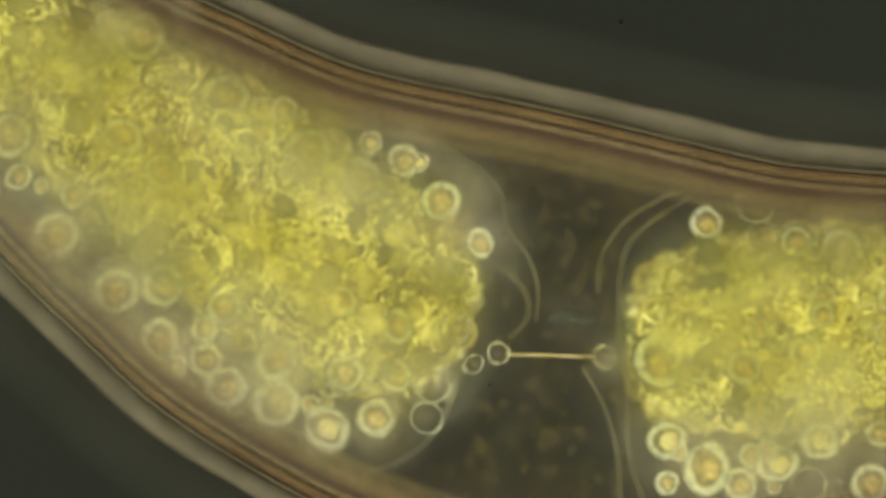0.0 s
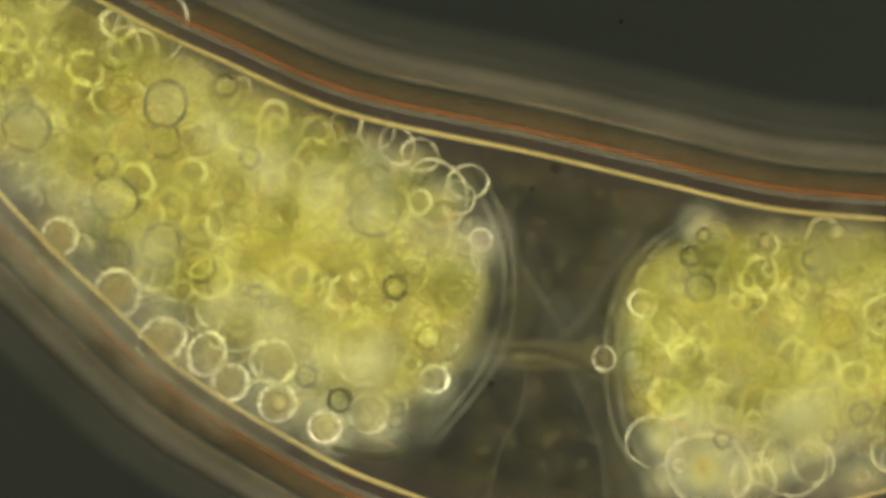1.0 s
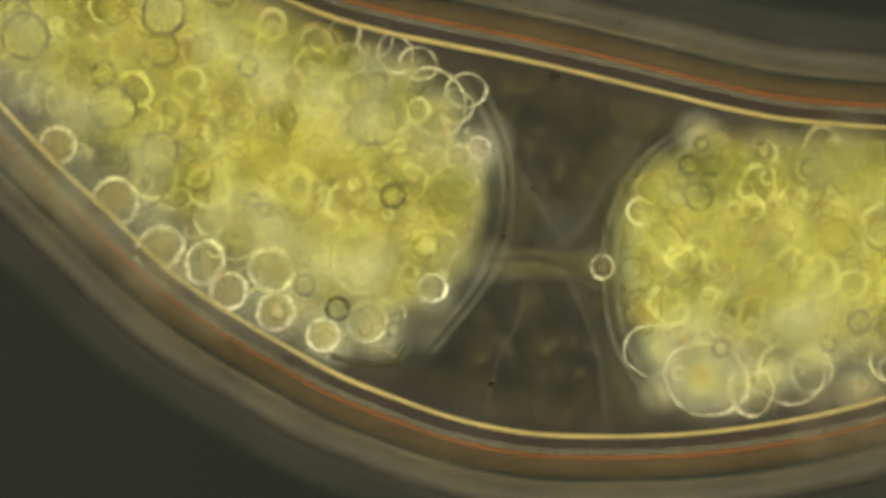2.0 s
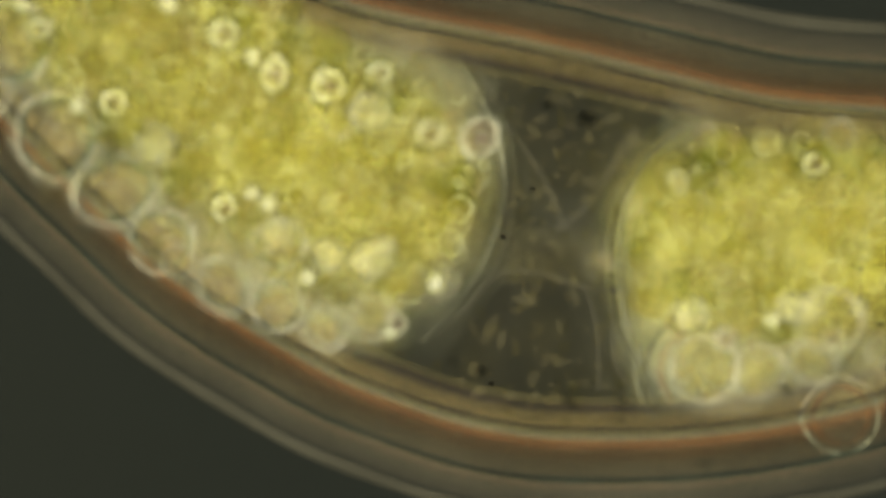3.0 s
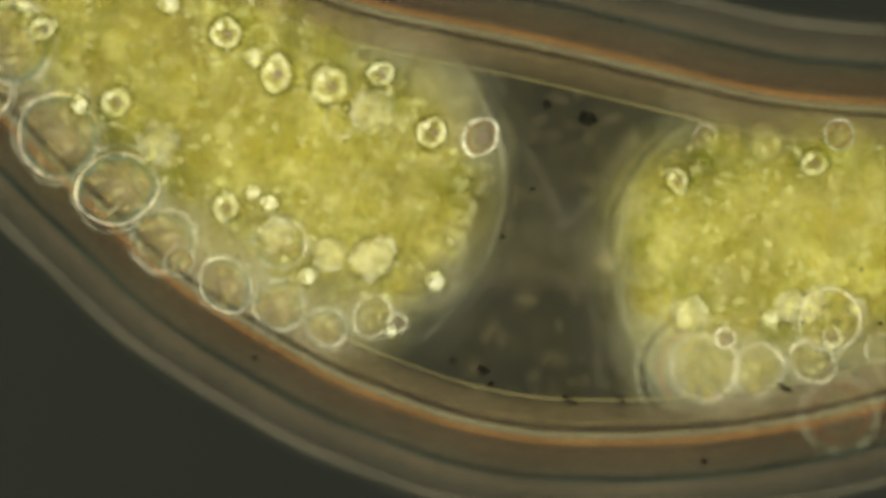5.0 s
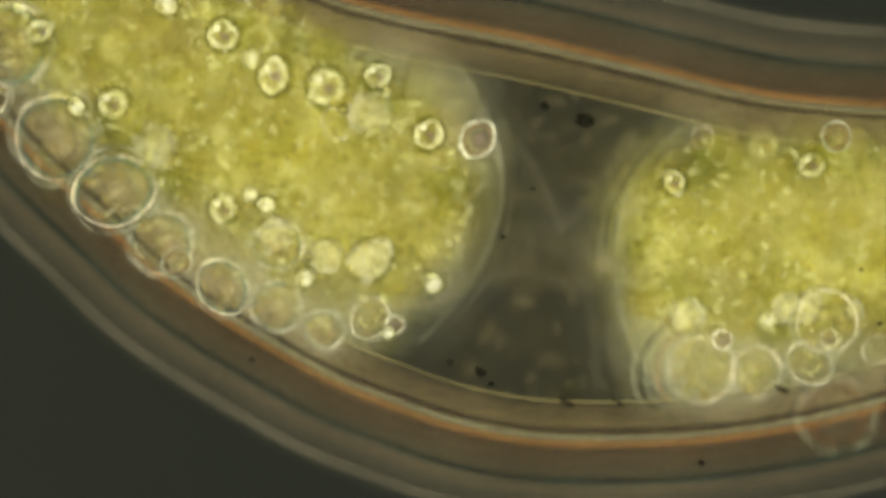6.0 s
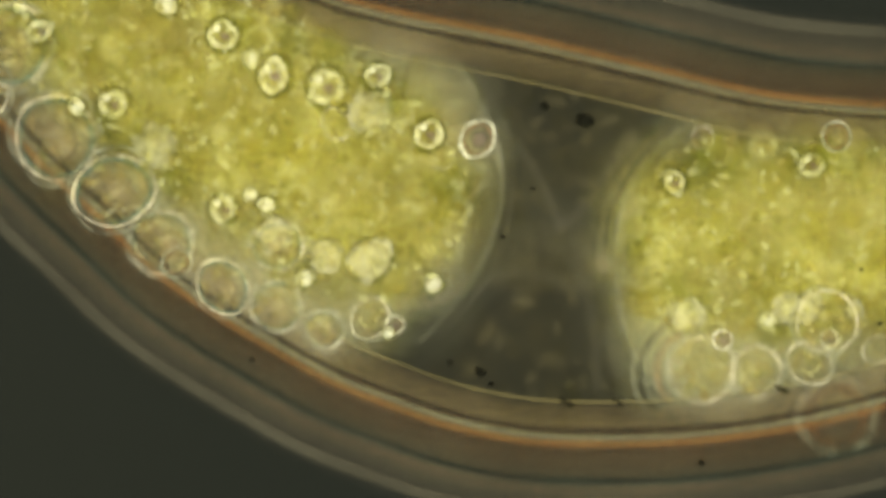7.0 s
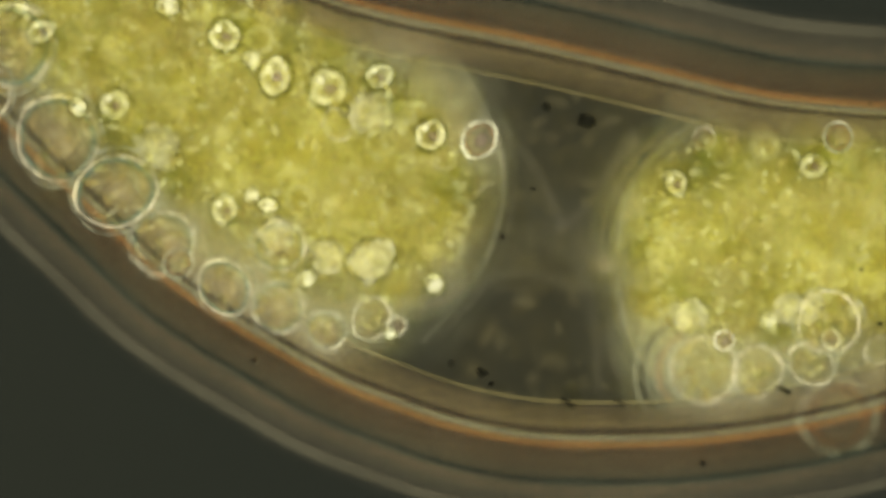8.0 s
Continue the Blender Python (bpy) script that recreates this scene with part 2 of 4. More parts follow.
def chloroplast_material():
    """Each body takes its own tone between olive and cream."""
    n = Nodes("chloroplast_green")
    info = n.add("ShaderNodeObjectInfo")
    a = n.add("ShaderNodeMix", {"Factor": info.outputs["Random"], "A": rgb(0.025, 0.04, 0.005), "B": rgb(0.60, 0.55, 0.27)}, data_type="RGBA")
    spot = n.add("ShaderNodeTexCoord")
    tex = n.add("ShaderNodeTexNoise", {"Vector": spot.outputs["Object"], "Scale": 2.2, "Detail": 4.0, "Roughness": 0.6})
    ramp = n.add("ShaderNodeMapRange", {"Value": tex.outputs["Fac"], "From Min": 0.35, "From Max": 0.65, "To Min": 0.65, "To Max": 1.05})
    col = n.add("ShaderNodeMix", {"Factor": 1.0, "A": colour_out(a), "B": ramp.outputs["Result"]}, data_type="RGBA", blend_type="MULTIPLY")
    p = n.add("ShaderNodeBsdfPrincipled", {"Base Color": colour_out(col), "Roughness": 0.4})
    tr = n.add("ShaderNodeBsdfTranslucent", {"Color": colour_out(col)})
    return n.done(n.add("ShaderNodeMixShader", {0: 0.25, 1: p.outputs[0], 2: tr.outputs[0]}).outputs[0])


M_CHLORO = chloroplast_material()


# ---- building helpers ----
def at(wx, wy, z=0.0):
    """A place on the stage from micrometre-hundredths counted from the field's corner."""
    return Vector(((wx - 784) / 1000, (441 - wy) / 1000, z))


def part(name, bm, material, parent=None, label=""):
    me = bpy.data.meshes.new(name)
    bm.to_mesh(me)
    bm.free()
    me.materials.append(material)
    for p in me.polygons:
        p.use_smooth = True
    ob = new(name, me)
    if parent is not None:
        ob.parent = parent
    if label:
        tagged(ob, label)
    return ob


def share(name, me, m, parent=None):
    ob = new(name, me)
    ob.parent = parent
    ob.matrix_basis = m
    return ob


def spline(points, count):
    """Evenly spaced points on a smooth curve through the points."""
    p = [Vector((x, y, 0)) for x, y in points]
    fine = []
    for i in range(len(p) - 1):
        a, b, c, d = p[max(i - 1, 0)], p[i], p[i + 1], p[min(i + 2, len(p) - 1)]
        for k in range(12):
            u = k / 12
            fine.append(0.5 * (2 * b + (c - a) * u + (2 * a - 5 * b + 4 * c - d) * u * u + (3 * b - a - 3 * c + d) * u ** 3))
    fine.append(p[-1])
    for _ in range(6):
        fine = [fine[0]] + [(fine[i - 1] + fine[i] * 2 + fine[i + 1]) / 4 for i in range(1, len(fine) - 1)] + [fine[-1]]
    run = [0.0]
    for i in range(1, len(fine)):
        run.append(run[-1] + (fine[i] - fine[i - 1]).length)
    out, j = [], 0
    for k in range(count):
        s = run[-1] * k / (count - 1)
        while j < len(fine) - 2 and run[j + 1] < s:
            j += 1
        u = (s - run[j]) / max(run[j + 1] - run[j], 1e-9)
        out.append(fine[j].lerp(fine[j + 1], min(max(u, 0), 1)))
    return out


def sweep(path, wide, high, seg=10, waver=0.0, seed=0.0):
    """A rod of oval section along a path of Vectors."""
    bm = bmesh.new()
    rings = []
    for i, p in enumerate(path):
        d = (path[min(i + 1, len(path) - 1)] - path[max(i - 1, 0)]).normalized()
        side = d.cross(Vector((0, 0, 1)))
        side = side.normalized() if side.length > 1e-4 else Vector((1, 0, 0))
        up = side.cross(d)
        k = 1 + waver * noise.noise(p * 7 + Vector((seed, 0, 0)))
        rings.append([bm.verts.new(p + side * (math.cos(a) * wide * k) + up * (math.sin(a) * high * k))
                      for a in (2 * math.pi * j / seg for j in range(seg))])
    for a, b in zip(rings, rings[1:]):
        for j in range(seg):
            bm.faces.new((a[j], a[(j + 1) % seg], b[(j + 1) % seg], b[j]))
    bm.faces.new(rings[0][::-1])
    bm.faces.new(rings[-1])
    return bm


def blob(radius, sub=2, flat=1.0, lump=0.0, seed=0.0, long=1.0):
    bm = bmesh.new()
    bmesh.ops.create_icosphere(bm, subdivisions=sub, radius=radius)
    for v in bm.verts:
        k = 1 + lump * noise.noise(v.co / radius * 1.3 + Vector((seed, seed * 0.7, 1)))
        v.co = Vector((v.co.x * k * long, v.co.y * k, v.co.z * k * flat))
    return bm


# ---- dark field and slide ----
bm = bmesh.new()
bmesh.ops.create_cone(bm, cap_ends=True, segments=96, radius1=14, radius2=14, depth=0.04)
bmesh.ops.translate(bm, verts=bm.verts, vec=(0, 0.1, -2.24))
tagged(part("backdrop", bm, M_FIELD), "matt dark grey-olive field stop under the specimen", "backdrop", kind="structure")

bm = bmesh.new()
bmesh.ops.create_cube(bm, size=1, matrix=Matrix.Translation((0.1, 0.05, -0.452)) @ Matrix.Diagonal((3.4, 2.2, 0.1, 1)))
bmesh.ops.bevel(bm, geom=bm.edges[:], offset=0.012, segments=2, affect="EDGES")
slide = part("glass_slide", bm, M_GLASS)
for f in slide.data.polygons:
    f.use_smooth = False
tagged(slide, "clear glass microscope slide under the filament", "glass slide", kind="structure")

# ---- the filament's wall ----
UPPER = [(-150, -390), (60, -245), (201, -165), (301, -113), (401, -69), (501, -22), (601, 17), (701, 43), (769, 57), (901, 83), (1001, 105), (1101, 129), (1201, 153), (1301, 177), (1401, 195), (1572, 209), (1750, 213)]
LOWER = [(-190, -110), (-100, 45), (4, 168), (104, 273), (204, 368), (304, 463), (404, 533), (504, 593), (604, 648), (704, 688), (804, 723), (904, 745), (1004, 755), (1204, 753), (1404, 728), (1572, 688), (1750, 630)]
STATIONS = 120
EDGE = {"upper": [at(p.x, p.y) for p in spline(UPPER, STATIONS)], "lower": [at(p.x, p.y) for p in spline(LOWER, STATIONS)]}


def edge_line(side, out, z):
    """The wall's edge curve, moved outwards by out and lifted to z."""
    path, sign, made = EDGE[side], 1 if side == "upper" else -1, []
    for i, p in enumerate(path):
        d = (path[min(i + 1, STATIONS - 1)] - path[max(i - 1, 0)]).normalized()
        made.append(p + Vector((-d.y, d.x, 0)) * (sign * out) + Vector((0, 0, z)))
    return made


def wall_shell(out, high, seg=40):
    a, b = edge_line("upper", out, 0), edge_line("lower", out, 0)
    bm = bmesh.new()
    rings = []
    for p, q in zip(a, b):
        c, half = (p + q) / 2, (p - q) / 2
        rings.append([bm.verts.new(c + half * math.cos(t) + Vector((0, 0, high * math.sin(t))))
                      for t in (2 * math.pi * j / seg for j in range(seg))])
    for r, s in zip(rings, rings[1:]):
        for j in range(seg):
            bm.faces.new((r[j], r[(j + 1) % seg], s[(j + 1) % seg], s[j]))
    return bm


wall = tagged(new("cell_wall"), "clear brownish layered wall of a bent plant filament", "cell wall")
part("outer_layer", wall_shell(0.150, 0.40), M_WALL, wall)
part("inner_layer", wall_shell(0.046, 0.30), M_WALL, wall)
# orange and teal lines paint the wall's optical colour fringes among its lamellae
LAYERS = [
    ("pale_lamella", 0.104, -0.016, 0.021, 0.008, M_GREY), ("cream_lamella", 0.080, LOW, 0.0022, 0.005, M_CREAM), ("dark_lamella", 0.0755, LOW, 0.0022, 0.004, M_SLATE),
    ("orange_lamella_fringe", 0.070, LOW, 0.0035, 0.005, M_RUST), ("orange_lamella_fringe", 0.0625, LOW, 0.0055, 0.005, M_AMBER), ("dark_lamella", 0.0545, LOW, 0.0018, 0.004, M_SLATE), ("cream_lamella", 0.0465, LOW, 0.0058, 0.006, M_BUFF),
    ("gold_lamella", 0.0, MID, 0.0042, 0.006, M_GOLD), ("slate_lamella", 0.014, MID + 0.002, 0.0085, 0.004, M_SLATE), ("pale_lamella", 0.0275, MID + 0.002, 0.005, 0.004, M_PALE),
    ("orange_lamella_fringe", 0.0375, MID + 0.005, 0.0045, 0.004, M_ORANGE), ("teal_fringe", 0.078, MID + 0.002, 0.0045, 0.004, M_TEAL), ("dusky_lamella", 0.110, MID + 0.008, 0.026, 0.003, M_DUSK), ("pale_lamella", 0.016, TOP - 0.004, 0.0045, 0.003, M_MIST),
    ("orange_lamella_fringe", 0.027, TOP - 0.004, 0.0055, 0.003, M_TAWNY), ("dark_lamella", 0.004, TOP - 0.004, 0.005, 0.003, M_DIM), ("brown_lamella", 0.058, MID - 0.012, 0.020, 0.003, M_BAND), ("teal_fringe", 0.092, TOP - 0.014, 0.005, 0.004, M_TEAL),
    ("dusky_lamella", 0.066, TOP - 0.006, 0.026, 0.003, M_DUSK), ("pale_streak", 0.157, TOP - 0.006, 0.011, 0.003, M_STREAK), ("gold_lamella", -0.048, TOP, 0.0024, 0.003, M_EDGE), ("rosy_lamella", -0.018, TOP - 0.008, 0.024, 0.003, M_ROSE),
]
for name, out, z, w, h, mat in LAYERS:
    for side in ("upper", "lower"):
        part(name, sweep(edge_line(side, out, z), w, h, 10, 0.25, out * 90), mat, wall)


# ---- the green contents of the two cells ----
def inside(poly, x, y):
    hit = False
    for (ax, ay), (bx, by) in zip(poly, poly[1:] + poly[:1]):
        if (ay > y) != (by > y) and x < (bx - ax) * (y - ay) / (by - ay) + ax:
            hit = not hit
    return hit


def rim_gap(poly, x, y):
    """How far inside the outline a place is."""
    best = 1e9
    for (ax, ay), (bx, by) in zip(poly, poly[1:] + poly[:1]):
        dx, dy = bx - ax, by - ay
        u = min(max(((x - ax) * dx + (y - ay) * dy) / (dx * dx + dy * dy), 0), 1)
        best = min(best, math.hypot(x - ax - u * dx, y - ay - u * dy))
    return best if inside(poly, x, y) else -best


LEFT_CELL = [(-180, -300), (80, -232), (335, -94), (560, 0), (720, 66), (820, 120), (875, 230), (888, 330), (868, 425), (820, 505), (770, 560), (722, 622), (675, 648), (560, 605), (400, 515), (250, 400), (110, 260), (0, 140), (-150, -60)]
LEFT_MASS = [(-160, -260), (80, -205), (332, -70), (520, 18), (650, 110), (760, 180), (820, 270), (832, 350), (812, 430), (750, 492), (670, 525), (560, 510), (440, 430), (320, 330), (180, 230), (40, 90), (-120, -80)]
RIGHT_CELL = [(1104, 460), (1110, 370), (1150, 280), (1230, 215), (1330, 205), (1500, 215), (1735, 228), (1735, 642), (1560, 690), (1400, 715), (1260, 722), (1180, 680), (1125, 590)]
RIGHT_MASS = [(1118, 460), (1122, 370), (1180, 290), (1280, 245), (1500, 240), (1730, 250), (1730, 562), (1560, 580), (1400, 585), (1250, 580), (1150, 545)]


def mass_height(gap, x, y):
    """The top of a mass, in metres, by the gap to its outline."""
    return 0.045 * math.sqrt(min(max(gap, 0) / 60, 1)) + 0.007 * noise.noise(Vector((x / 45, y / 45, 3))) + 0.005 * noise.noise(Vector((x / 15, y / 15, 9))) - 0.056


def haze_height(gap, x, y):
    return 0.12 * math.sqrt(min(max(gap, 0) / 90, 1)) + 0.012 * noise.noise(Vector((x / 40, y / 40, 5)))


def body_mesh(poly, top, step=10, under=0.12):
    """A lumpy body, domed above and rounded below."""
    xs, ys = [p[0] for p in poly], [p[1] for p in poly]
    bm, grid = bmesh.new(), {}
    for i, x in enumerate(range(int(min(xs)), int(max(xs)) + step, step)):
        for j, y in enumerate(range(int(min(ys)), int(max(ys)) + step, step)):
            gap = rim_gap(poly, x, y)
            if gap > -step * 0.4:
                grid[i, j] = bm.verts.new(at(x, y, top(gap, x, y))), bm.verts.new(at(x, y, -0.07 - under * math.sqrt(min(max(gap, 0) / 150, 1))))
    for (i, j) in list(grid):
        k = [(i, j), (i + 1, j), (i + 1, j + 1), (i, j + 1)]
        if all(q in grid for q in k):
            bm.faces.new([grid[q][0] for q in reversed(k)])
            bm.faces.new([grid[q][1] for q in k])
    bmesh.ops.bridge_loops(bm, edges=[e for e in bm.edges if e.is_boundary])
    return bm


def base_shape(bm):
    bm.verts.index_update()
    shape = np.array([v.co[:] for v in bm.verts]), [[v.index for v in f.verts] for f in bm.faces]
    bm.free()
    return shape


def scatter(name, shapes, places, material, parent):
    """Many small bodies in one mesh."""
    verts, faces, count = [], [], 0
    for i, m in enumerate(places):
        co, fs = shapes[i % len(shapes)]
        a = np.array(m)
        verts.append(co @ a[:3, :3].T + a[:3, 3])
        faces.extend([[v + count for v in f] for f in fs])
        count += len(co)
    me = bpy.data.meshes.new(name)
    me.from_pydata(np.concatenate(verts).tolist(), [], faces)
    me.materials.append(material)
    for p in me.polygons:
        p.use_smooth = True
    ob = new(name, me)
    ob.parent = parent
    return tagged(ob, kind="stuff")


def arc(turn, thick, steps=6):
    """A thin bent rod of unit length."""
    r = 1 / turn
    return sweep([Vector((r * math.sin(turn * (k / steps - 0.5)), r * (math.cos(turn * (k / steps - 0.5)) - 1), 0)) for k in range(steps + 1)], thick, thick, 5)


def loop(thick, seed, seg=18):
    """A closed, uneven ring of unit radius."""
    bm = sweep([Vector((math.cos(a), math.sin(a), 0)) * (1 + 0.3 * noise.noise(Vector((math.cos(a), math.sin(a), seed * 2.3)))) for a in (2 * math.pi * k / seg for k in range(seg + 1))], thick, thick * 0.7, 5, 0.6, seed)
    return bm


PELLETS = [base_shape(blob(1.0, 1, 0.7, 0.5, s * 2.0, 1 + 0.3 * s)) for s in range(4)]
SOFTS = [base_shape(blob(1.0, 2, 0.55, 0.35, s * 2.0, 1 + 0.15 * s)) for s in range(4)]
LOOPS = [base_shape(loop(0.10 + 0.03 * s, s)) for s in range(4)]
ARCS = [base_shape(arc(a, 0.06)) for a in (0.8, 1.6, 2.6, 3.8, 5.0)]
DISCS = []
for i in range(8):
    made = blob(1.0, 2, 0.40 + 0.05 * (i % 3), 0.5, i * 3.1, 1.0 + 0.12 * (i % 4))
    me = bpy.data.meshes.new("chloroplast")
    made.to_mesh(me)
    made.free()
    me.materials.append(M_CHLORO)
    for p in me.polygons:
        p.use_smooth = True
    DISCS.append(me)


def protoplast(poly, cell, label, seed, discs, low, many, hearts):
    rnd = random.Random(seed)
    mass = tagged(new("protoplast"), label, "protoplast", "green cell contents")
    part("plasm", body_mesh(poly, mass_height), M_PLASM, mass)
    part("cytoplasm", body_mesh(cell, haze_height, 14, 0.15), M_HAZE, mass, "hazy clear cytoplasm")

    def spot(outline, lo):
        xs, ys = [p[0] for p in outline], [p[1] for p in outline]
        while True:
            x, y = rnd.uniform(max(min(xs), -150), min(max(xs), 1730)), rnd.uniform(max(min(ys), -260), max(ys))
            gap = rim_gap(outline, x, y)
            if gap > lo:
                return x, y, gap

    def tilt(a):
        return Euler((rnd.uniform(-a, a), rnd.uniform(-a, a), rnd.uniform(0, 6.3)))

    for i in range(discs):
        x, y, gap = spot(poly, 2)
        r = rnd.uniform(0.012, 0.032)
        share("chloroplast", rnd.choice(DISCS), Matrix.LocRotScale(at(x, y, mass_height(gap, x, y) + r * rnd.uniform(-0.2, 0.5)), tilt(0.8), (r, r, r)), mass)

    def places(count, outline, lo, hi, height, lift, lean, margin=0):
        made = []
        for _ in range(count):
            x, y, gap = spot(outline, margin)
            r = lo * (hi / lo) ** rnd.random()
            made.append(Matrix.LocRotScale(at(x, y, height(gap, x, y) + lift(rnd)), tilt(lean), (r, r, r)))
        return made

    scatter("granules", PELLETS, places(low, poly, 0.003, 0.010, mass_height, lambda q: q.uniform(0.002, 0.014), 1.5), M_GRAIN, mass)
    scatter("fibrils", ARCS, places(low, poly, 0.018, 0.060, mass_height, lambda q: q.uniform(0.006, 0.018), 0.25), M_FIBRIL, mass)
    scatter("crinkles", ARCS, places(low, poly, 0.014, 0.060, mass_height, lambda q: q.uniform(0.010, 0.020), 0.25), M_CRINKLE, mass)
    scatter("ringlets", LOOPS, places(low // 2, poly, 0.010, 0.034, mass_height, lambda q: q.uniform(0.006, 0.016), 0.2), M_LOOP, mass)
    scatter("soft_bodies", SOFTS, places(many // 20, poly, 0.014, 0.042, lambda g, x, y: MID, lambda q: q.uniform(-0.04, 0.02), 0.6, 15), M_SOFT, mass)
    scatter("fine_grains", PELLETS, places(many // 3, poly, 0.005, 0.017, lambda g, x, y: TOP, lambda q: q.uniform(-0.03, 0.006), 1.5, -14), M_FAINT_GRAIN, mass)
    scatter("mid_grains", PELLETS, places(many // 3, poly, 0.006, 0.017, lambda g, x, y: MID, lambda q: q.uniform(-0.03, 0.02), 1.5, -10), M_FINE, mass)
    # tinted ring fragments paint phase-contrast fringes as thin arcs
    scatter("ring_fragments", ARCS, places(many // 2, cell, 0.018, 0.060, lambda g, x, y: MID, lambda q: q.uniform(-0.02, 0.02), 0.4, 30), M_ARC, mass)
    scatter("ring_fragments", ARCS, places(many * 2 // 3, cell, 0.014, 0.055, lambda g, x, y: TOP, lambda q: q.uniform(-0.034, -0.008), 0.4, 24), M_FAINT_ARC, mass)
    scatter("flecks", PELLETS, places(many * 3 // 2, poly, 0.004, 0.010, lambda g, x, y: TOP, lambda q: q.uniform(-0.016, 0.02), 1.5, -14), M_FLECK, mass)
    scatter("soft_rings", LOOPS, places(many // 4, poly, 0.013, 0.038, lambda g, x, y: MID, lambda q: q.uniform(-0.012, 0.008), 0.3, -6), M_MID_LOOP, mass)
    scatter("soft_rings", LOOPS, places(many // 3, poly, 0.008, 0.026, lambda g, x, y: TOP, lambda q: q.uniform(-0.026, -0.006), 0.3, -10), M_TOP_LOOP, mass)
    scatter("soft_patches", SOFTS, places(many // 6, poly, 0.012, 0.034, lambda g, x, y: TOP, lambda q: q.uniform(-0.03, -0.01), 0.3, -6), M_PATCH, mass)
    edge = []
    while len(edge) < 45:
        x, y, gap = spot(poly, 2)
        if gap < 55:
            r = rnd.uniform(0.014, 0.036)
            edge.append(Matrix.LocRotScale(at(x, y, rnd.uniform(0.10, TOP - 0.01)), tilt(0.6), (r, r, r)))
    scatter("green_edge", SOFTS, edge, M_LEAFY, mass)
    # pale bodies here and haze below paint the glow in the mass's middle
    heart = []
    for cx, cy, spread, count in hearts:
        for _ in range(count):
            r, x, y = rnd.uniform(0.010, 0.030), cx + rnd.gauss(0, spread), cy + rnd.gauss(0, spread * 0.7)
            heart.append(Matrix.LocRotScale(at(x, y, mass_height(rim_gap(poly, x, y), x, y) + rnd.uniform(-0.012, 0.006)), tilt(0.6), (r, r, r * 0.7)))
    scatter("bright_bodies", SOFTS, heart, M_GRAIN, mass)
    cloud = []
    for cx, cy, spread, count in hearts:
        for _ in range(count // 5):
            r = rnd.uniform(0.018, 0.050)
            cloud.append(Matrix.LocRotScale(at(cx + rnd.gauss(0, spread * 1.3), cy + rnd.gauss(0, spread * 0.8), rnd.uniform(0.12, 0.20)), tilt(0.5), (r, r, r * 0.6)))
    scatter("bright_haze", SOFTS, cloud, M_CLOUD, mass)
    return mass


protoplast(LEFT_MASS, LEFT_CELL, "dense yellow-green grainy protoplast filling a bent cell", 3, 300, 1150, 1030, [(465, 262, 35, 18), (225, 70, 45, 14), (600, 330, 50, 14)])
protoplast(RIGHT_MASS, RIGHT_CELL, "dense bright yellow-green protoplast beside the empty gap", 5, 290, 920, 540, [(1400, 400, 75, 46), (1250, 380, 50, 10), (1520, 430, 50, 14)])


# ---- droplets and vesicles ----
def ball_mesh(name, material, sub=3, **shape):
    made = blob(1.0, sub, **shape)
    me = bpy.data.meshes.new(name)
    made.to_mesh(me)
    made.free()
    me.materials.append(material)
    for p in me.polygons:
        p.use_smooth = True
    return me


MEMBRANE = {"p": [ball_mesh("membrane", M_CLEAR, lump=0.10, seed=s, flat=0.9, long=1.0 + 0.06 * s) for s in range(3)],
            "g": [ball_mesh("membrane", M_GREEN, lump=0.08, seed=s + 4, flat=0.9, long=1.0 + 0.06 * s) for s in range(3)]}
CORE = {"b": [ball_mesh("core", M_BRIGHT, 3, lump=0.22, seed=s) for s in range(3)], "d": [ball_mesh("core", M_DARK, 2, lump=0.3, seed=s) for s in range(3)],
        "n": [ball_mesh("core", M_BROWN, 2, lump=0.4, seed=s) for s in range(3)], "s": [ball_mesh("sap", M_SAP, 2, lump=0.3, seed=s + 2) for s in range(3)]}
KINDS = {
    "c": ("p", "s", 0.6, "clear round vesicle with a pale glossy rim"), "n": ("p", "n", 0.45, "clear pale vesicle with a soft brownish core"),
    "b": ("o", "b", 0.80, "small bright cream oil droplet in a thin clear skin"), "d": ("b", "d", 0.42, "bright-rimmed vesicle with a dark core"),
    "w": ("w", "n", 0.45, "clear vesicle with a thick white rim and brownish core"),
    "k": ("k", "n", 0.45, "clear vesicle with a bold white rim and pale core"),
    "l": ("o", "b", 0.72, "soft bright lump of pale oil with a painted dark shade below"),
    "h": ("h", "", 0, "large hollow vesicle with a faint thin rim"),
    "f": ("", "s", 1.0, "faint soft-edged clear vesicle"),
    "g": ("g", "s", 0.6, "clear yellow-green vesicle with a thin dark outline"),
}

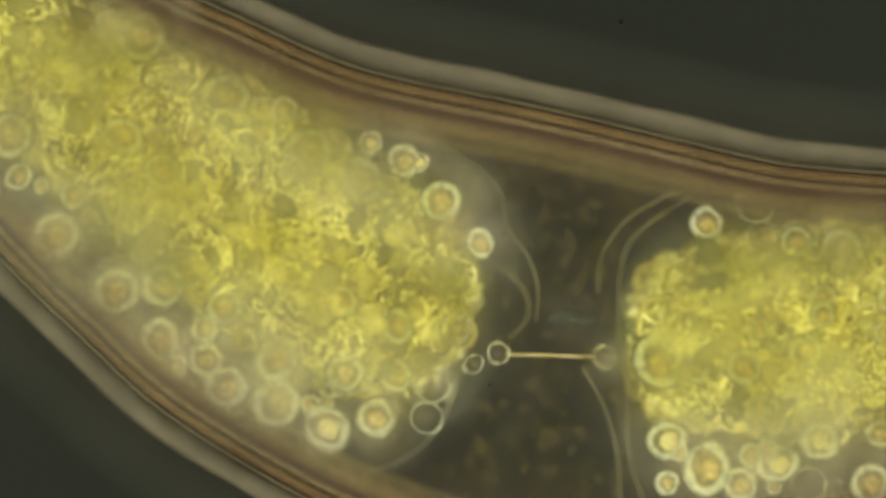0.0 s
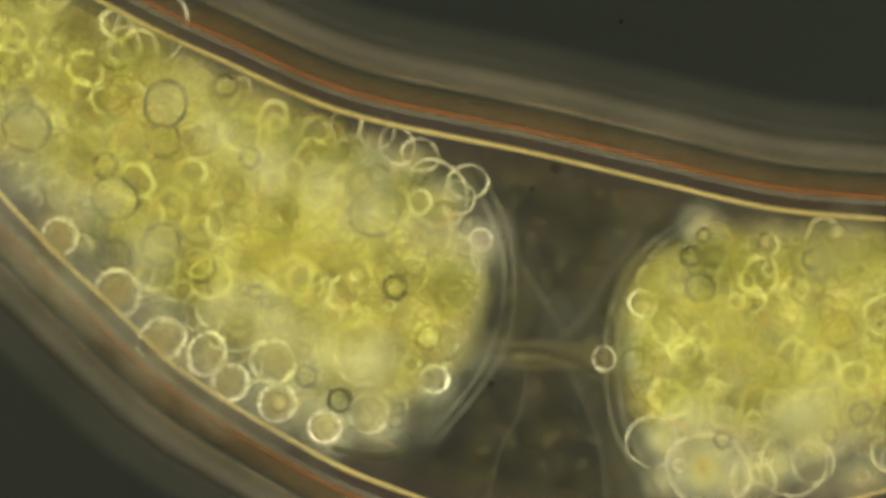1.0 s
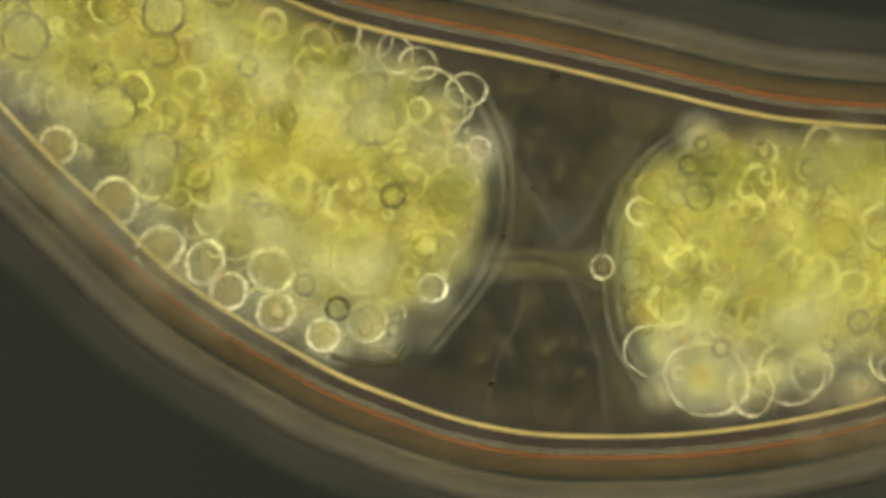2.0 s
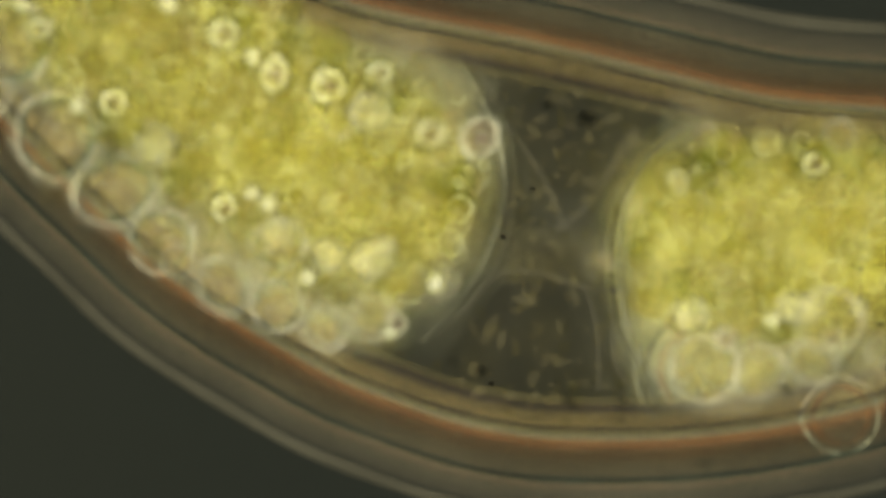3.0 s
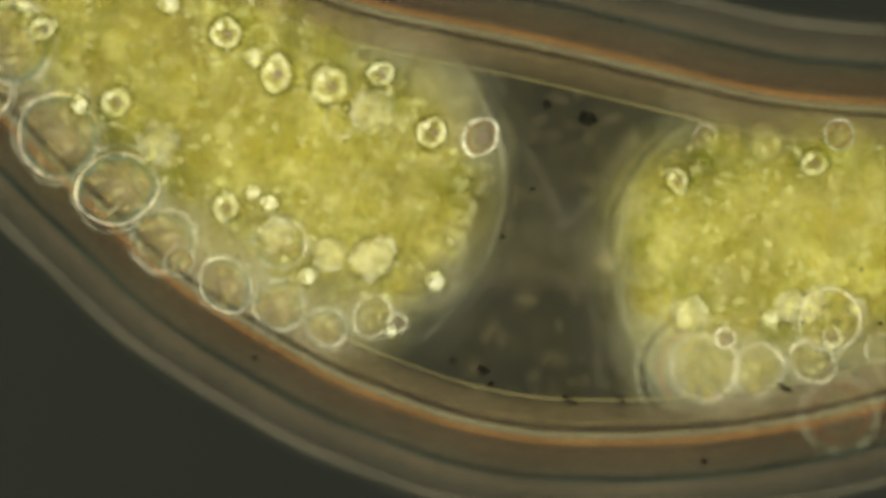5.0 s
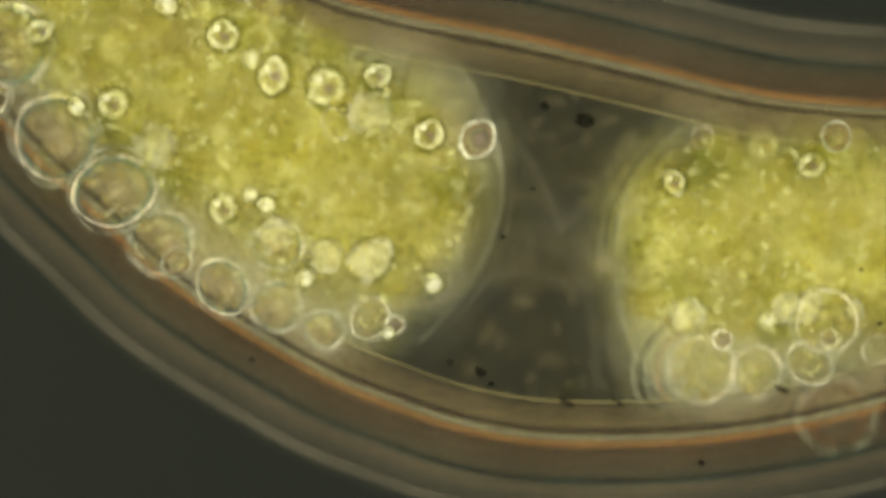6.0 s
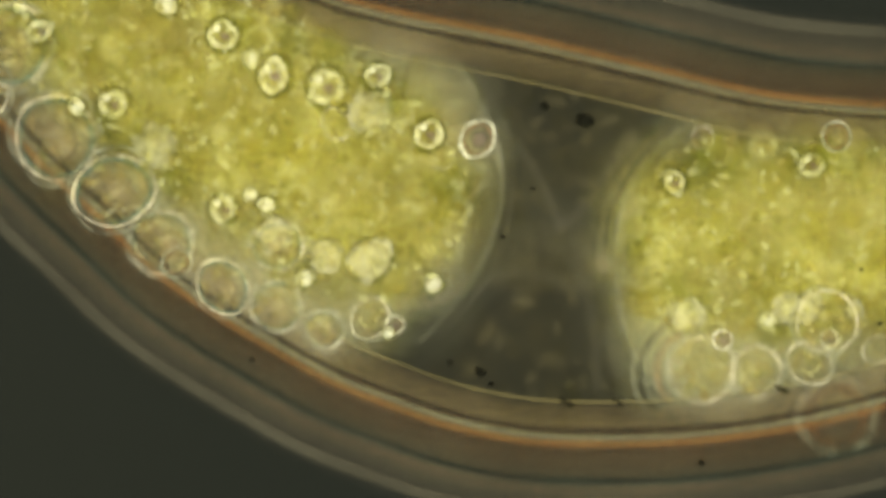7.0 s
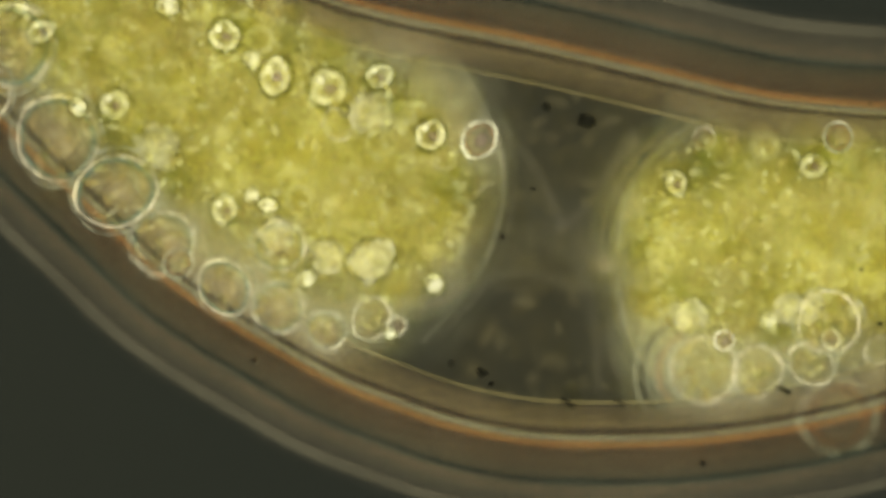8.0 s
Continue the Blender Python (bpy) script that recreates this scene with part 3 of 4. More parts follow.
def rim_mesh(material, thick, lump, seed, long, seg=36, sides=6):
    """A slightly uneven ring round a vesicle's waist, painting its bright or dark optical rim."""
    bm = bmesh.new()
    for share_of, inset in ((1.0, 1.0), (0.42, 0.75)):
        rings = []
        for i in range(seg):
            a = 2 * math.pi * i / seg
            p = Vector((math.cos(a), math.sin(a), 0))
            k = 1 + lump * noise.noise(p * 1.3 + Vector((seed, seed * 0.7, 1)))
            c, w = Vector((p.x * k * long, p.y * k, 0)) * (1 - thick * inset), share_of * thick * (1 + 0.75 * noise.noise(p * 1.1 + Vector((seed * 3, 2, 5))))
            rings.append([bm.verts.new(c + p * (w * math.cos(b)) + Vector((0, 0, w * 0.8 * math.sin(b)))) for b in (2 * math.pi * j / sides for j in range(sides))])
        for i in range(seg):
            a, b = rings[i], rings[(i + 1) % seg]
            for j in range(sides):
                bm.faces.new((a[j], b[j], b[(j + 1) % sides], a[(j + 1) % sides]))
    me = bpy.data.meshes.new("rim")
    bm.to_mesh(me)
    bm.free()
    me.materials.append(material)
    for f in me.polygons:
        f.use_smooth = True
    return me


RIM = {("p", c, v): rim_mesh((M_RIM, M_RIM, M_RIM_THIN)[c], (0.11, 0.085, 0.062)[c], 0.10, v, 1.0 + 0.06 * v) for c in range(3) for v in range(3)}
RIM |= {("g", c, v): rim_mesh(M_OUTLINE, (0.17, 0.085, 0.055)[c], 0.08, v + 4, 1.0 + 0.06 * v) for c in range(3) for v in range(3)}
INNER = [rim_mesh(M_SHADE_RIM, 0.10, 0.14, v + 9, 1.0 + 0.05 * v, 28) for v in range(3)]
RIM |= {("w", c, v): rim_mesh(M_WHITE_RIM, (0.12, 0.085, 0.07)[c], 0.10, v, 1.0 + 0.06 * v) for c in range(3) for v in range(3)}
RIM |= {("b", c, v): rim_mesh(M_WHITE_RIM, (0.15, 0.11, 0.08)[c], 0.14, v, 1.0 + 0.06 * v) for c in range(3) for v in range(3)}
TEAL_LINE = [rim_mesh(M_TEAL_RIM, 0.05, 0.10, v, 1.0 + 0.06 * v, 28) for v in range(3)]
DARK_EDGE = [rim_mesh(M_UNDER, 0.07, 0.12, v, 1.0 + 0.06 * v, 28) for v in range(3)]
RIM |= {("h", c, v): rim_mesh(M_FAINT_RIM, 0.06, 0.10, v, 1.0 + 0.06 * v) for c in range(3) for v in range(3)}
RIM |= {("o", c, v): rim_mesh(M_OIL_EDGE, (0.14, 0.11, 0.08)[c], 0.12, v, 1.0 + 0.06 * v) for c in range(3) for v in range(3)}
RIM |= {("k", c, v): rim_mesh(M_BOLD_RIM, (0.15, 0.12, 0.11)[c], 0.10, v, 1.0 + 0.06 * v) for c in range(3) for v in range(3)}
RIM |= {("m", c, v): rim_mesh(M_MID_RIM, (0.11, 0.085, 0.062)[c], 0.10, v, 1.0 + 0.06 * v) for c in range(3) for v in range(3)}
MEMBRANE["k"] = MEMBRANE["p"]
MEMBRANE["o"] = MEMBRANE["g"]
MEMBRANE["h"] = MEMBRANE["w"] = MEMBRANE["b"] = MEMBRANE["p"]
THICK = [rim_mesh(M_THICK_RIM, 0.22, 0.12, v, 1.0 + 0.06 * v) for v in range(3)]
SETTLED = [ball_mesh("membrane", M_OLIVE, 3, lump=0.12, seed=v, flat=0.25, long=1.0 + 0.06 * v) for v in range(3)]
UMBER = [ball_mesh("core", M_UMBER, 2, lump=0.4, seed=v) for v in range(3)]
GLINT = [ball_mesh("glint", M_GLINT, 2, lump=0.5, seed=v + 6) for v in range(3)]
OIL = [ball_mesh("core", M_GRAIN, 2, lump=0.3, seed=v) for v in range(3)]
OIL_RIM = [rim_mesh(M_OIL_RIM, 0.26 + 0.03 * v, 0.35, v + 2, 1.0 + 0.08 * v, 28) for v in range(4)]
LUMP = [ball_mesh("core", M_BRIGHT, 3, lump=0.55, seed=v * 1.7, flat=0.5, long=1.0 + 0.1 * v) for v in range(4)]
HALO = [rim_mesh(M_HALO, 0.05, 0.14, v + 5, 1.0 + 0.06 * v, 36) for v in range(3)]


def contents_mesh(seed, count=40):
    """Flat uneven granules spread through a vesicle of unit radius."""
    rnd = random.Random(seed)
    verts, faces = [], []
    for _ in range(count):
        a, d, k = rnd.uniform(0, 6.28), 0.78 * math.sqrt(rnd.random()), rnd.uniform(0.05, 0.16)
        m = np.array(Matrix.LocRotScale((d * math.cos(a), d * math.sin(a), rnd.uniform(-0.3, 0.3)), Euler((0, 0, rnd.uniform(0, 6.28))), (k * 1.5, k, k * 0.4)))
        co, fs = PELLETS[rnd.randrange(4)]
        base = len(verts)
        verts.extend((co @ m[:3, :3].T + m[:3, 3]).tolist())
        faces.extend([[q + base for q in f] for f in fs])
    me = bpy.data.meshes.new("granules")
    me.from_pydata(verts, [], faces)
    me.materials.append(M_CONTENTS)
    for f in me.polygons:
        f.use_smooth = True
    return me


CONTENTS = [contents_mesh(v) for v in range(4)]
placed = []


def droplets(z, dx, dy, group, rows):
    for x, y, r, kind in rows:
        wx, wy = x + dx, y + dy
        if any(math.hypot(wx - a, wy - b) < 0.45 * max(r, c) and max(r, c) < 2.2 * min(r, c) and abs(z - h) < 0.02 for a, b, c, h in placed):
            continue
        placed.append((wx, wy, r, z))
        skin, core, size, label = KINDS[kind]
        i = len(placed)
        thing = tagged(new("oil_droplet" if kind in "bl" else "vesicle"), label, "oil droplet" if kind in "bl" else "vesicle", group)
        thing.matrix_basis = Matrix.Translation(at(wx, wy, z + (((i * 37) % 11 - 5) * 0.0016 if z == TOP else 0)))
        turn = Euler((0, 0, i * 1.7))
        s = r / 1000
        if z < 0.03 and kind not in "wd":        # settled ones are dense
            flat = Matrix.LocRotScale(None, turn, (s, s, s))
            share("membrane", SETTLED[i % 3], flat @ Matrix.Diagonal((0.86, 0.86, 0.86, 1)), thing)
            share("rim", THICK[i % 3], flat, thing)
            share("outline", DARK_EDGE[i % 3], flat @ Matrix.Diagonal((1.07, 1.07, 1, 1)), thing)
            share("inner_fringe", DARK_EDGE[i % 3], flat @ Matrix.Diagonal((0.68, 0.68, 1, 1)), thing)
            k = s * (0.5 if kind == "b" else 0.42)
            share("core", (OIL if kind == "b" else UMBER)[i % 3], Matrix.LocRotScale((s * 0.08, -s * 0.05, s * 0.16), turn, (k, k, k * 0.4)), thing)
            continue
        size_class = 0 if r < 25 else 1 if r < 45 else 2
        round_turn = Matrix.LocRotScale(None, turn, (s, s, s))
        if kind == "b":
            share("rim", OIL_RIM[i % 4], round_turn, thing)
            share("outline", RIM["o", size_class, i % 3], round_turn @ Matrix.Diagonal((1.16, 1.16, 1, 1)), thing)
            # a white lump paints the droplet's highlight into its shape
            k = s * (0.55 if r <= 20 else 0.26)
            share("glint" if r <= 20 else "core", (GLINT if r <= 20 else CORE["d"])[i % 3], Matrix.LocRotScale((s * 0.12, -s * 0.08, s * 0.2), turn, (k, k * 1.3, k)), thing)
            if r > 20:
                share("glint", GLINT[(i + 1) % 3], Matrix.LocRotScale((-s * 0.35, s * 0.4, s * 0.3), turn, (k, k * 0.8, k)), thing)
            continue
        if kind == "l":
            share("core", LUMP[i % 4], round_turn, thing)
            # olive ring set under the lump paints its crescent shadow
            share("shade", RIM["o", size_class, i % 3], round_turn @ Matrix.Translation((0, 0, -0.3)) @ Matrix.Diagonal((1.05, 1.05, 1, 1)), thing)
            continue
        if skin:
            share("membrane", MEMBRANE[skin][i % 3], round_turn, thing)
            share("rim", RIM["m" if skin == "p" and z == MID else skin, size_class, i % 3], round_turn, thing)
        # brown and teal rings paint the optical colour fringes inside the rim
        if kind in "dh" or (kind == "n" and r < 30):
            share("inner_fringe", INNER[i % 3], Matrix.LocRotScale(None, turn, (s * 0.76, s * 0.76, s * 0.76)), thing)
        if kind in "nc" and r > 26 and z == TOP:
            share("granules", CONTENTS[i % 4], round_turn, thing)
            # diffraction halo painted as a thin pale ring round the vesicle
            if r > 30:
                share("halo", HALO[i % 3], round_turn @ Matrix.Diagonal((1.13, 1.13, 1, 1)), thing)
        if kind in "nw" and r > 26:
            share("inner_fringe", TEAL_LINE[i % 3], Matrix.LocRotScale(None, turn, (s * 0.88, s * 0.88, s)), thing)
        if core and (z != MID or kind in "dkf"):
            k = s * size
            share("sap" if core == "s" else "core", CORE[core][i % 3], Matrix.LocRotScale((s * 0.08, -s * 0.05, 0), turn, (k, k, k)), thing)


droplets(TOP, 0, 0, "row of vesicles along the wall", [
    (105, 240, 76, "n"), (208, 335, 68, "n"), (290, 425, 60, "n"), (318, 462, 28, "n"), (400, 505, 48, "n"), (495, 540, 48, "n"), (580, 580, 36, "n"), (582, 578, 20, "c"),
    (660, 560, 36, "c"), (704, 572, 19, "d"), (693, 586, 11, "b"), (110, 320, 44, "f"), (20, 75, 78, "n"), (-40, 160, 60, "c"), (375, 440, 45, "f")])
droplets(TOP, 0, 0, "vesicles on the green mass", [
    (75, 50, 24, "b"), (140, 185, 17, "b"), (205, 180, 27, "b"), (282, 256, 36, "l"), (300, 210, 40, "f"), (357, 300, 21, "f"), (357, 300, 15, "c"), (400, 58, 29, "b"), (450, 100, 17, "b"),
    (490, 130, 31, "b"), (491, 128, 9, "d"), (583, 150, 34, "b"), (674, 130, 24, "b"), (613, 190, 10, "g"), (660, 195, 38, "l"), (600, 215, 28, "c"), (765, 234, 28, "b"), (788, 272, 25, "c"), (852, 242, 34, "d"),
    (780, 150, 72, "f"), (448, 341, 14, "b"), (478, 358, 16, "b"), (400, 366, 26, "b"), (497, 432, 46, "n"), (490, 412, 30, "l"), (480, 420, 17, "b"), (545, 488, 18, "b"), (582, 450, 30, "l"), (660, 455, 40, "l")])
droplets(TOP, 0, 0, "vesicles on the green mass", [
    (772, 498, 18, "b"), (750, 430, 44, "f"), (700, 235, 8, "c"), (40, 8, 14, "b"), (300, 5, 20, "b"), (620, 60, 40, "f"),
    (1250, 240, 22, "n"), (1487, 238, 28, "n"), (1444, 288, 23, "b"), (1200, 320, 22, "b"), (1188, 302, 32, "f"), (1150, 326, 20, "f"), (1072, 462, 34, "f"), (1073, 462, 13, "n"),
    (1222, 556, 32, "l"), (1285, 598, 20, "d"), (1365, 564, 17, "b"), (1415, 545, 30, "l"), (1440, 535, 22, "l"), (1392, 555, 18, "l"), (1475, 596, 18, "d"), (1470, 565, 58, "c"), (1520, 545, 17, "l"),
    (1560, 615, 26, "c"), (1250, 650, 62, "c"), (1345, 655, 46, "c"), (1440, 640, 40, "c")])
droplets(MID, 4, -17, "vesicles at half height", [
    (130, 205, 14, "g"), (200, 190, 42, "g"), (282, 272, 36, "g"), (350, 310, 30, "g"), (440, 118, 20, "g"),
    (570, 170, 38, "c"), (668, 147, 20, "g"), (660, 215, 45, "g"), (770, 180, 58, "c"), (848, 262, 22, "d"), (590, 245, 25, "c"), (540, 505, 20, "g"), (650, 570, 38, "c"),
    (703, 562, 11, "g"), (697, 584, 14, "g"), (682, 600, 7, "g"), (765, 510, 27, "k"), (762, 496, 11, "g"), (640, 465, 58, "c"), (580, 450, 38, "c"), (755, 435, 20, "b"), (450, 355, 14, "g")])
droplets(MID, 4, -17, "vesicles at half height", [
    (470, 372, 12, "g"), (430, 350, 10, "g"), (45, 65, 44, "g"), (30, 20, 25, "g"), (290, 22, 40, "g"), (200, -70, 30, "b"), (1242, 255, 14, "g"), (1437, 298, 20, "g"),
    (1220, 292, 20, "g"), (1477, 250, 14, "b"), (1385, 270, 8, "g"), (1277, 616, 18, "g"), (1467, 608, 16, "g"), (1350, 570, 14, "g"), (1330, 568, 8, "d"),
    (1520, 570, 22, "g"), (1250, 670, 70, "c"), (1150, 620, 48, "c"), (1400, 660, 60, "c"), (1330, 690, 44, "c")])
droplets(MID, 4, -17, "vesicles at half height", [
    (102, 257, 36, "k"), (205, 357, 44, "k"), (283, 440, 42, "k"), (405, 515, 36, "k"), (488, 552, 36, "k"), (490, 550, 15, "b"), (572, 594, 32, "k"), (572, 594, 17, "b"), (648, 572, 18, "b"), (480, 478, 42, "k"),
    (362, 465, 38, "k"), (60, 268, 28, "w"), (1066, 473, 23, "d"), (825, 160, 34, "c"), (800, 330, 40, "c"), (545, 215, 58, "c"), (700, 95, 34, "c"), (610, 60, 30, "c"), (390, 60, 24, "w"), (265, 150 - 260, 66, "c")])
droplets(MID, 0, 0, "vesicles at half height", [
    (563, 65, 34, "c"), (668, 53, 34, "c"), (745, 96, 32, "c"), (812, 172, 32, "c"), (822, 300, 28, "c"), (788, 420, 28, "c"), (621, 430, 32, "c"), (500, 60, 26, "c"), (340, 130, 26, "c"),
    (700, 330, 24, "g"), (560, 330, 30, "c"), (1170, 590, 40, "c"), (1340, 610, 36, "c"), (1440, 640, 40, "c"), (1240, 330, 26, "g"), (1160, 400, 26, "c")])
droplets(0.225, 0, 0, "round bodies by the wall", [(1490, 733, 72, "h")])
droplets(LOW + 0.004, -2, -178, "vesicles in the lower half", [
    (250, 65, 44, "c"), (400, 170, 40, "c"), (460, 235, 35, "c"), (545, 270, 44, "c"), (640, 320, 40, "c"), (656, 253, 22, "b"), (715, 285, 30, "c"), (742, 288, 17, "b"),
    (205, 515, 42, "n"), (288, 505, 38, "n"), (105, 493, 20, "b"), (75, 440, 25, "c"), (100, 415, 40, "n"), (284, 600, 35, "n"), (362, 582, 24, "n"), (365, 637, 30, "n"),
    (310, 650, 22, "b"), (400, 685, 38, "n"), (490, 715, 42, "n"), (578, 758, 40, "b"), (665, 740, 35, "n"), (755, 740, 30, "w"), (490, 635, 40, "n")])
droplets(LOW + 0.004, -2, -178, "vesicles in the lower half", [
    (610, 660, 35, "n"), (700, 665, 30, "n"), (765, 685, 30, "w"), (805, 580, 30, "w"), (780, 355, 35, "c"), (850, 430, 25, "c"), (882, 625, 22, "d"), (1070, 632, 22, "d"),
    (838, 645, 18, "w"), (130, 345, 25, "c"), (20, 240, 40, "c"), (1335, 365, 32, "w"), (1250, 395, 30, "c"), (1180, 780, 35, "b"), (1250, 830, 44, "n"), (1180, 855, 22, "n"),
    (1310, 858, 30, "c"), (1375, 820, 35, "b"), (1450, 780, 35, "b"), (1540, 855, 35, "n"), (1165, 640, 44, "c"), (1280, 640, 30, "c"), (1490, 440, 38, "n")])


# more vesicles, crowded between the green masses and the wall
def crowd(cell, mass, count, seed, group, heights, deep, kinds, smallest=13, largest=36, close=0.75):
    rnd = random.Random(seed)
    for _ in range(4000):
        x, y = rnd.uniform(max(min(p[0] for p in cell), -40), min(max(p[0] for p in cell), 1600)), rnd.uniform(-140, 760)
        r = rnd.uniform(smallest, largest)
        z = rnd.choice(heights)
        if 790 - max(y - 420, 0) * 0.6 < x < 1160:
            continue
        if rim_gap(cell, x, y) < 8 + r * (0.5 if z < 0.1 else 0.9) or rim_gap(mass, x, y) > deep:
            continue
        if any(math.hypot(x - a, y - b) < close * (r + c) and abs(z - h) < 0.05 for a, b, c, h in placed):
            continue
        droplets(z, 0, 0, group, [(x, y, r, rnd.choice(kinds))])
        count -= 1
        if not count:
            break


SIDES, ON_TOP = "vesicles between mass and wall", "vesicles on the green mass"
crowd(LEFT_CELL, LEFT_MASS, 34, 11, SIDES, (0.0, 0.004, MID, MID), 25, "wwncg")
crowd(RIGHT_CELL, RIGHT_MASS, 20, 12, SIDES, (0.0, 0.004, MID, MID), 25, "wwncg")
crowd(LEFT_CELL, LEFT_MASS, 8, 15, SIDES, (0.035, 0.045), 60, "ccn")
crowd(RIGHT_CELL, RIGHT_MASS, 5, 16, SIDES, (0.035, 0.045), 60, "ccn")
crowd(LEFT_CELL, LEFT_MASS, 36, 13, ON_TOP, (0.010, 0.016, MID), 999, "wcng", 12, 34, 0.5)
crowd(RIGHT_CELL, RIGHT_MASS, 24, 14, ON_TOP, (0.010, 0.016, MID), 999, "wcng", 12, 34, 0.5)


# ---- the gap between the cells: strands, membranes, painted fringes, dark bodies ----
def strand(name, label, z, dx, dy, points, r, material, category="strand"):
    path = [at(p.x + dx, p.y + dy, z) for p in spline(points, 30)]
    path = [p + Vector((0, 0, 0.006 * noise.noise(p * 9))) for p in path]
    return tagged(part(name, sweep(path, r / 1000, r / 1600, 8, 0.5, points[0][0]), material), label, category, "strands in the gap")


THREAD = "thin pale plasma strand across the empty gap"
SKIN = "faint pale cell membrane, with painted diffraction fringes, at the end of a cell"
strand("plasma_strand", "straight pale plasma thread between two vesicles", LOW, -2, -178, [(895, 628), (960, 629), (1055, 632)], 2.6, M_CREAM)
strand("membrane_and_fringe", SKIN, LOW, -2, -178, [(690, 205), (790, 262), (860, 310), (890, 350), (896, 400), (935, 455), (952, 510), (948, 570)], 5, M_MEMBRANE)
strand("membrane_and_fringe", SKIN, LOW, -2, -178, [(880, 470), (925, 510), (935, 560), (900, 600)], 6, M_MEMBRANE)
strand("membrane_and_fringe", SKIN, LOW, -2, -178, [(1230, 325), (1120, 380), (1066, 450), (1058, 520)], 6, M_MEMBRANE)
strand("membrane_and_fringe", SKIN, LOW, -2, -178, [(1220, 350), (1150, 395), (1108, 440), (1095, 520), (1098, 600), (1110, 700), (1112, 800), (1140, 890)], 6, M_MEMBRANE)
strand("membrane_and_fringe", SKIN, LOW, -2, -178, [(1030, 650), (1070, 720), (1092, 800), (1098, 900)], 5, M_MEMBRANE)
strand("membrane_and_fringe", SKIN, LOW, -2, -178, [(810, 670), (780, 750), (720, 810), (620, 845)], 7, M_MEMBRANE)
strand("plasma_strand", THREAD, MID, 4, -17, [(880, 250), (935, 330), (985, 410), (1010, 440)], 7, M_STRAND)
strand("plasma_strand", THREAD, MID, 4, -17, [(1130, 250), (1070, 330), (1030, 400), (980, 440)], 9, M_STRAND)
strand("plasma_strand", THREAD, MID, 4, -17, [(995, 470), (1035, 560), (1062, 640), (1072, 745)], 7, M_STRAND)
strand("plasma_strand", THREAD, MID, 4, -17, [(930, 470), (920, 560), (880, 640), (860, 730)], 5, M_STRAND)
strand("plasma_strand", "dark thin plasma strand across the gap", MID, 4, -17, [(860, 462), (930, 458), (1000, 470), (1050, 495)], 6, M_SHADE)
strand("plasma_strand", THREAD, TOP - 0.02, 0, 0, [(895, 215), (950, 290), (985, 360), (1000, 400)], 8, M_STRAND)
strand("plasma_strand", THREAD, TOP - 0.02, 0, 0, [(1130, 225), (1085, 295), (1040, 365), (985, 405)], 10, M_STRAND)
strand("plasma_strand", THREAD, TOP - 0.02, 0, 0, [(1115, 512), (1040, 508), (950, 480), (880, 485), (830, 540), (740, 605)], 6, M_STRAND)
strand("membrane_and_fringe", SKIN, TOP - 0.025, 0, 0, [(1108, 500), (1110, 580), (1145, 650), (1225, 692), (1330, 690)], 6, M_STRAND)
strand("membrane_and_fringe", SKIN, TOP - 0.025, 0, 0, [(1088, 510), (1085, 600), (1102, 665), (1160, 705)], 5, M_STRAND)
strand("membrane_and_fringe", SKIN, TOP - 0.025, 0, 0, [(1035, 500), (1058, 580), (1062, 690)], 5, M_STRAND)
strand("membrane_and_fringe", SKIN, TOP - 0.025, 0, 0, [(855, 170), (880, 240), (900, 330), (895, 400)], 7, M_STRAND)


# fringes of light round a large vesicle, painted as thin curved strands
for k, (rad, tone) in enumerate([(62, M_HALO_LINE), (76, M_RUST_LINE), (82, M_HALO_LINE), (98, M_HALO_LINE), (104, M_SHADE), (118, M_HALO_LINE)]):
    arc_line = [(1245 + rad * math.cos(a), 655 - rad * math.sin(a)) for a in (2.0 + 0.32 * q for q in range(7))]
    strand("membrane_and_fringe", "faint curved fringe round a large clear vesicle", TOP - 0.008, 0, 0, arc_line, 4.0, tone)


LEFT_END = [(815, 100), (878, 225), (893, 330), (874, 430), (826, 515), (748, 605)]
RIGHT_END = [(1250, 200), (1155, 272), (1104, 370), (1094, 470), (1112, 590), (1175, 690)]
# alternating pale and dark lines paint the diffraction fringes at the cell ends
for level in (MID - 0.016, TOP - 0.012):
    for k in range(4):
        tone = M_SHADE if k % 2 else M_STRAND if level > TOP - 0.1 and k else M_HALO_LINE
        strand("membrane_and_fringe", SKIN, level, 0, 0, [(x + k * 11 + 7 * noise.noise(Vector((y / 60, k, level))), y) for x, y in LEFT_END], 3.4 - k * 0.4, tone)
        strand("membrane_and_fringe", SKIN, level, 0, 0, [(x - k * 11 + 7 * noise.noise(Vector((y / 60, k, level + 3))), y) for x, y in RIGHT_END], 3.4 - k * 0.4, tone)


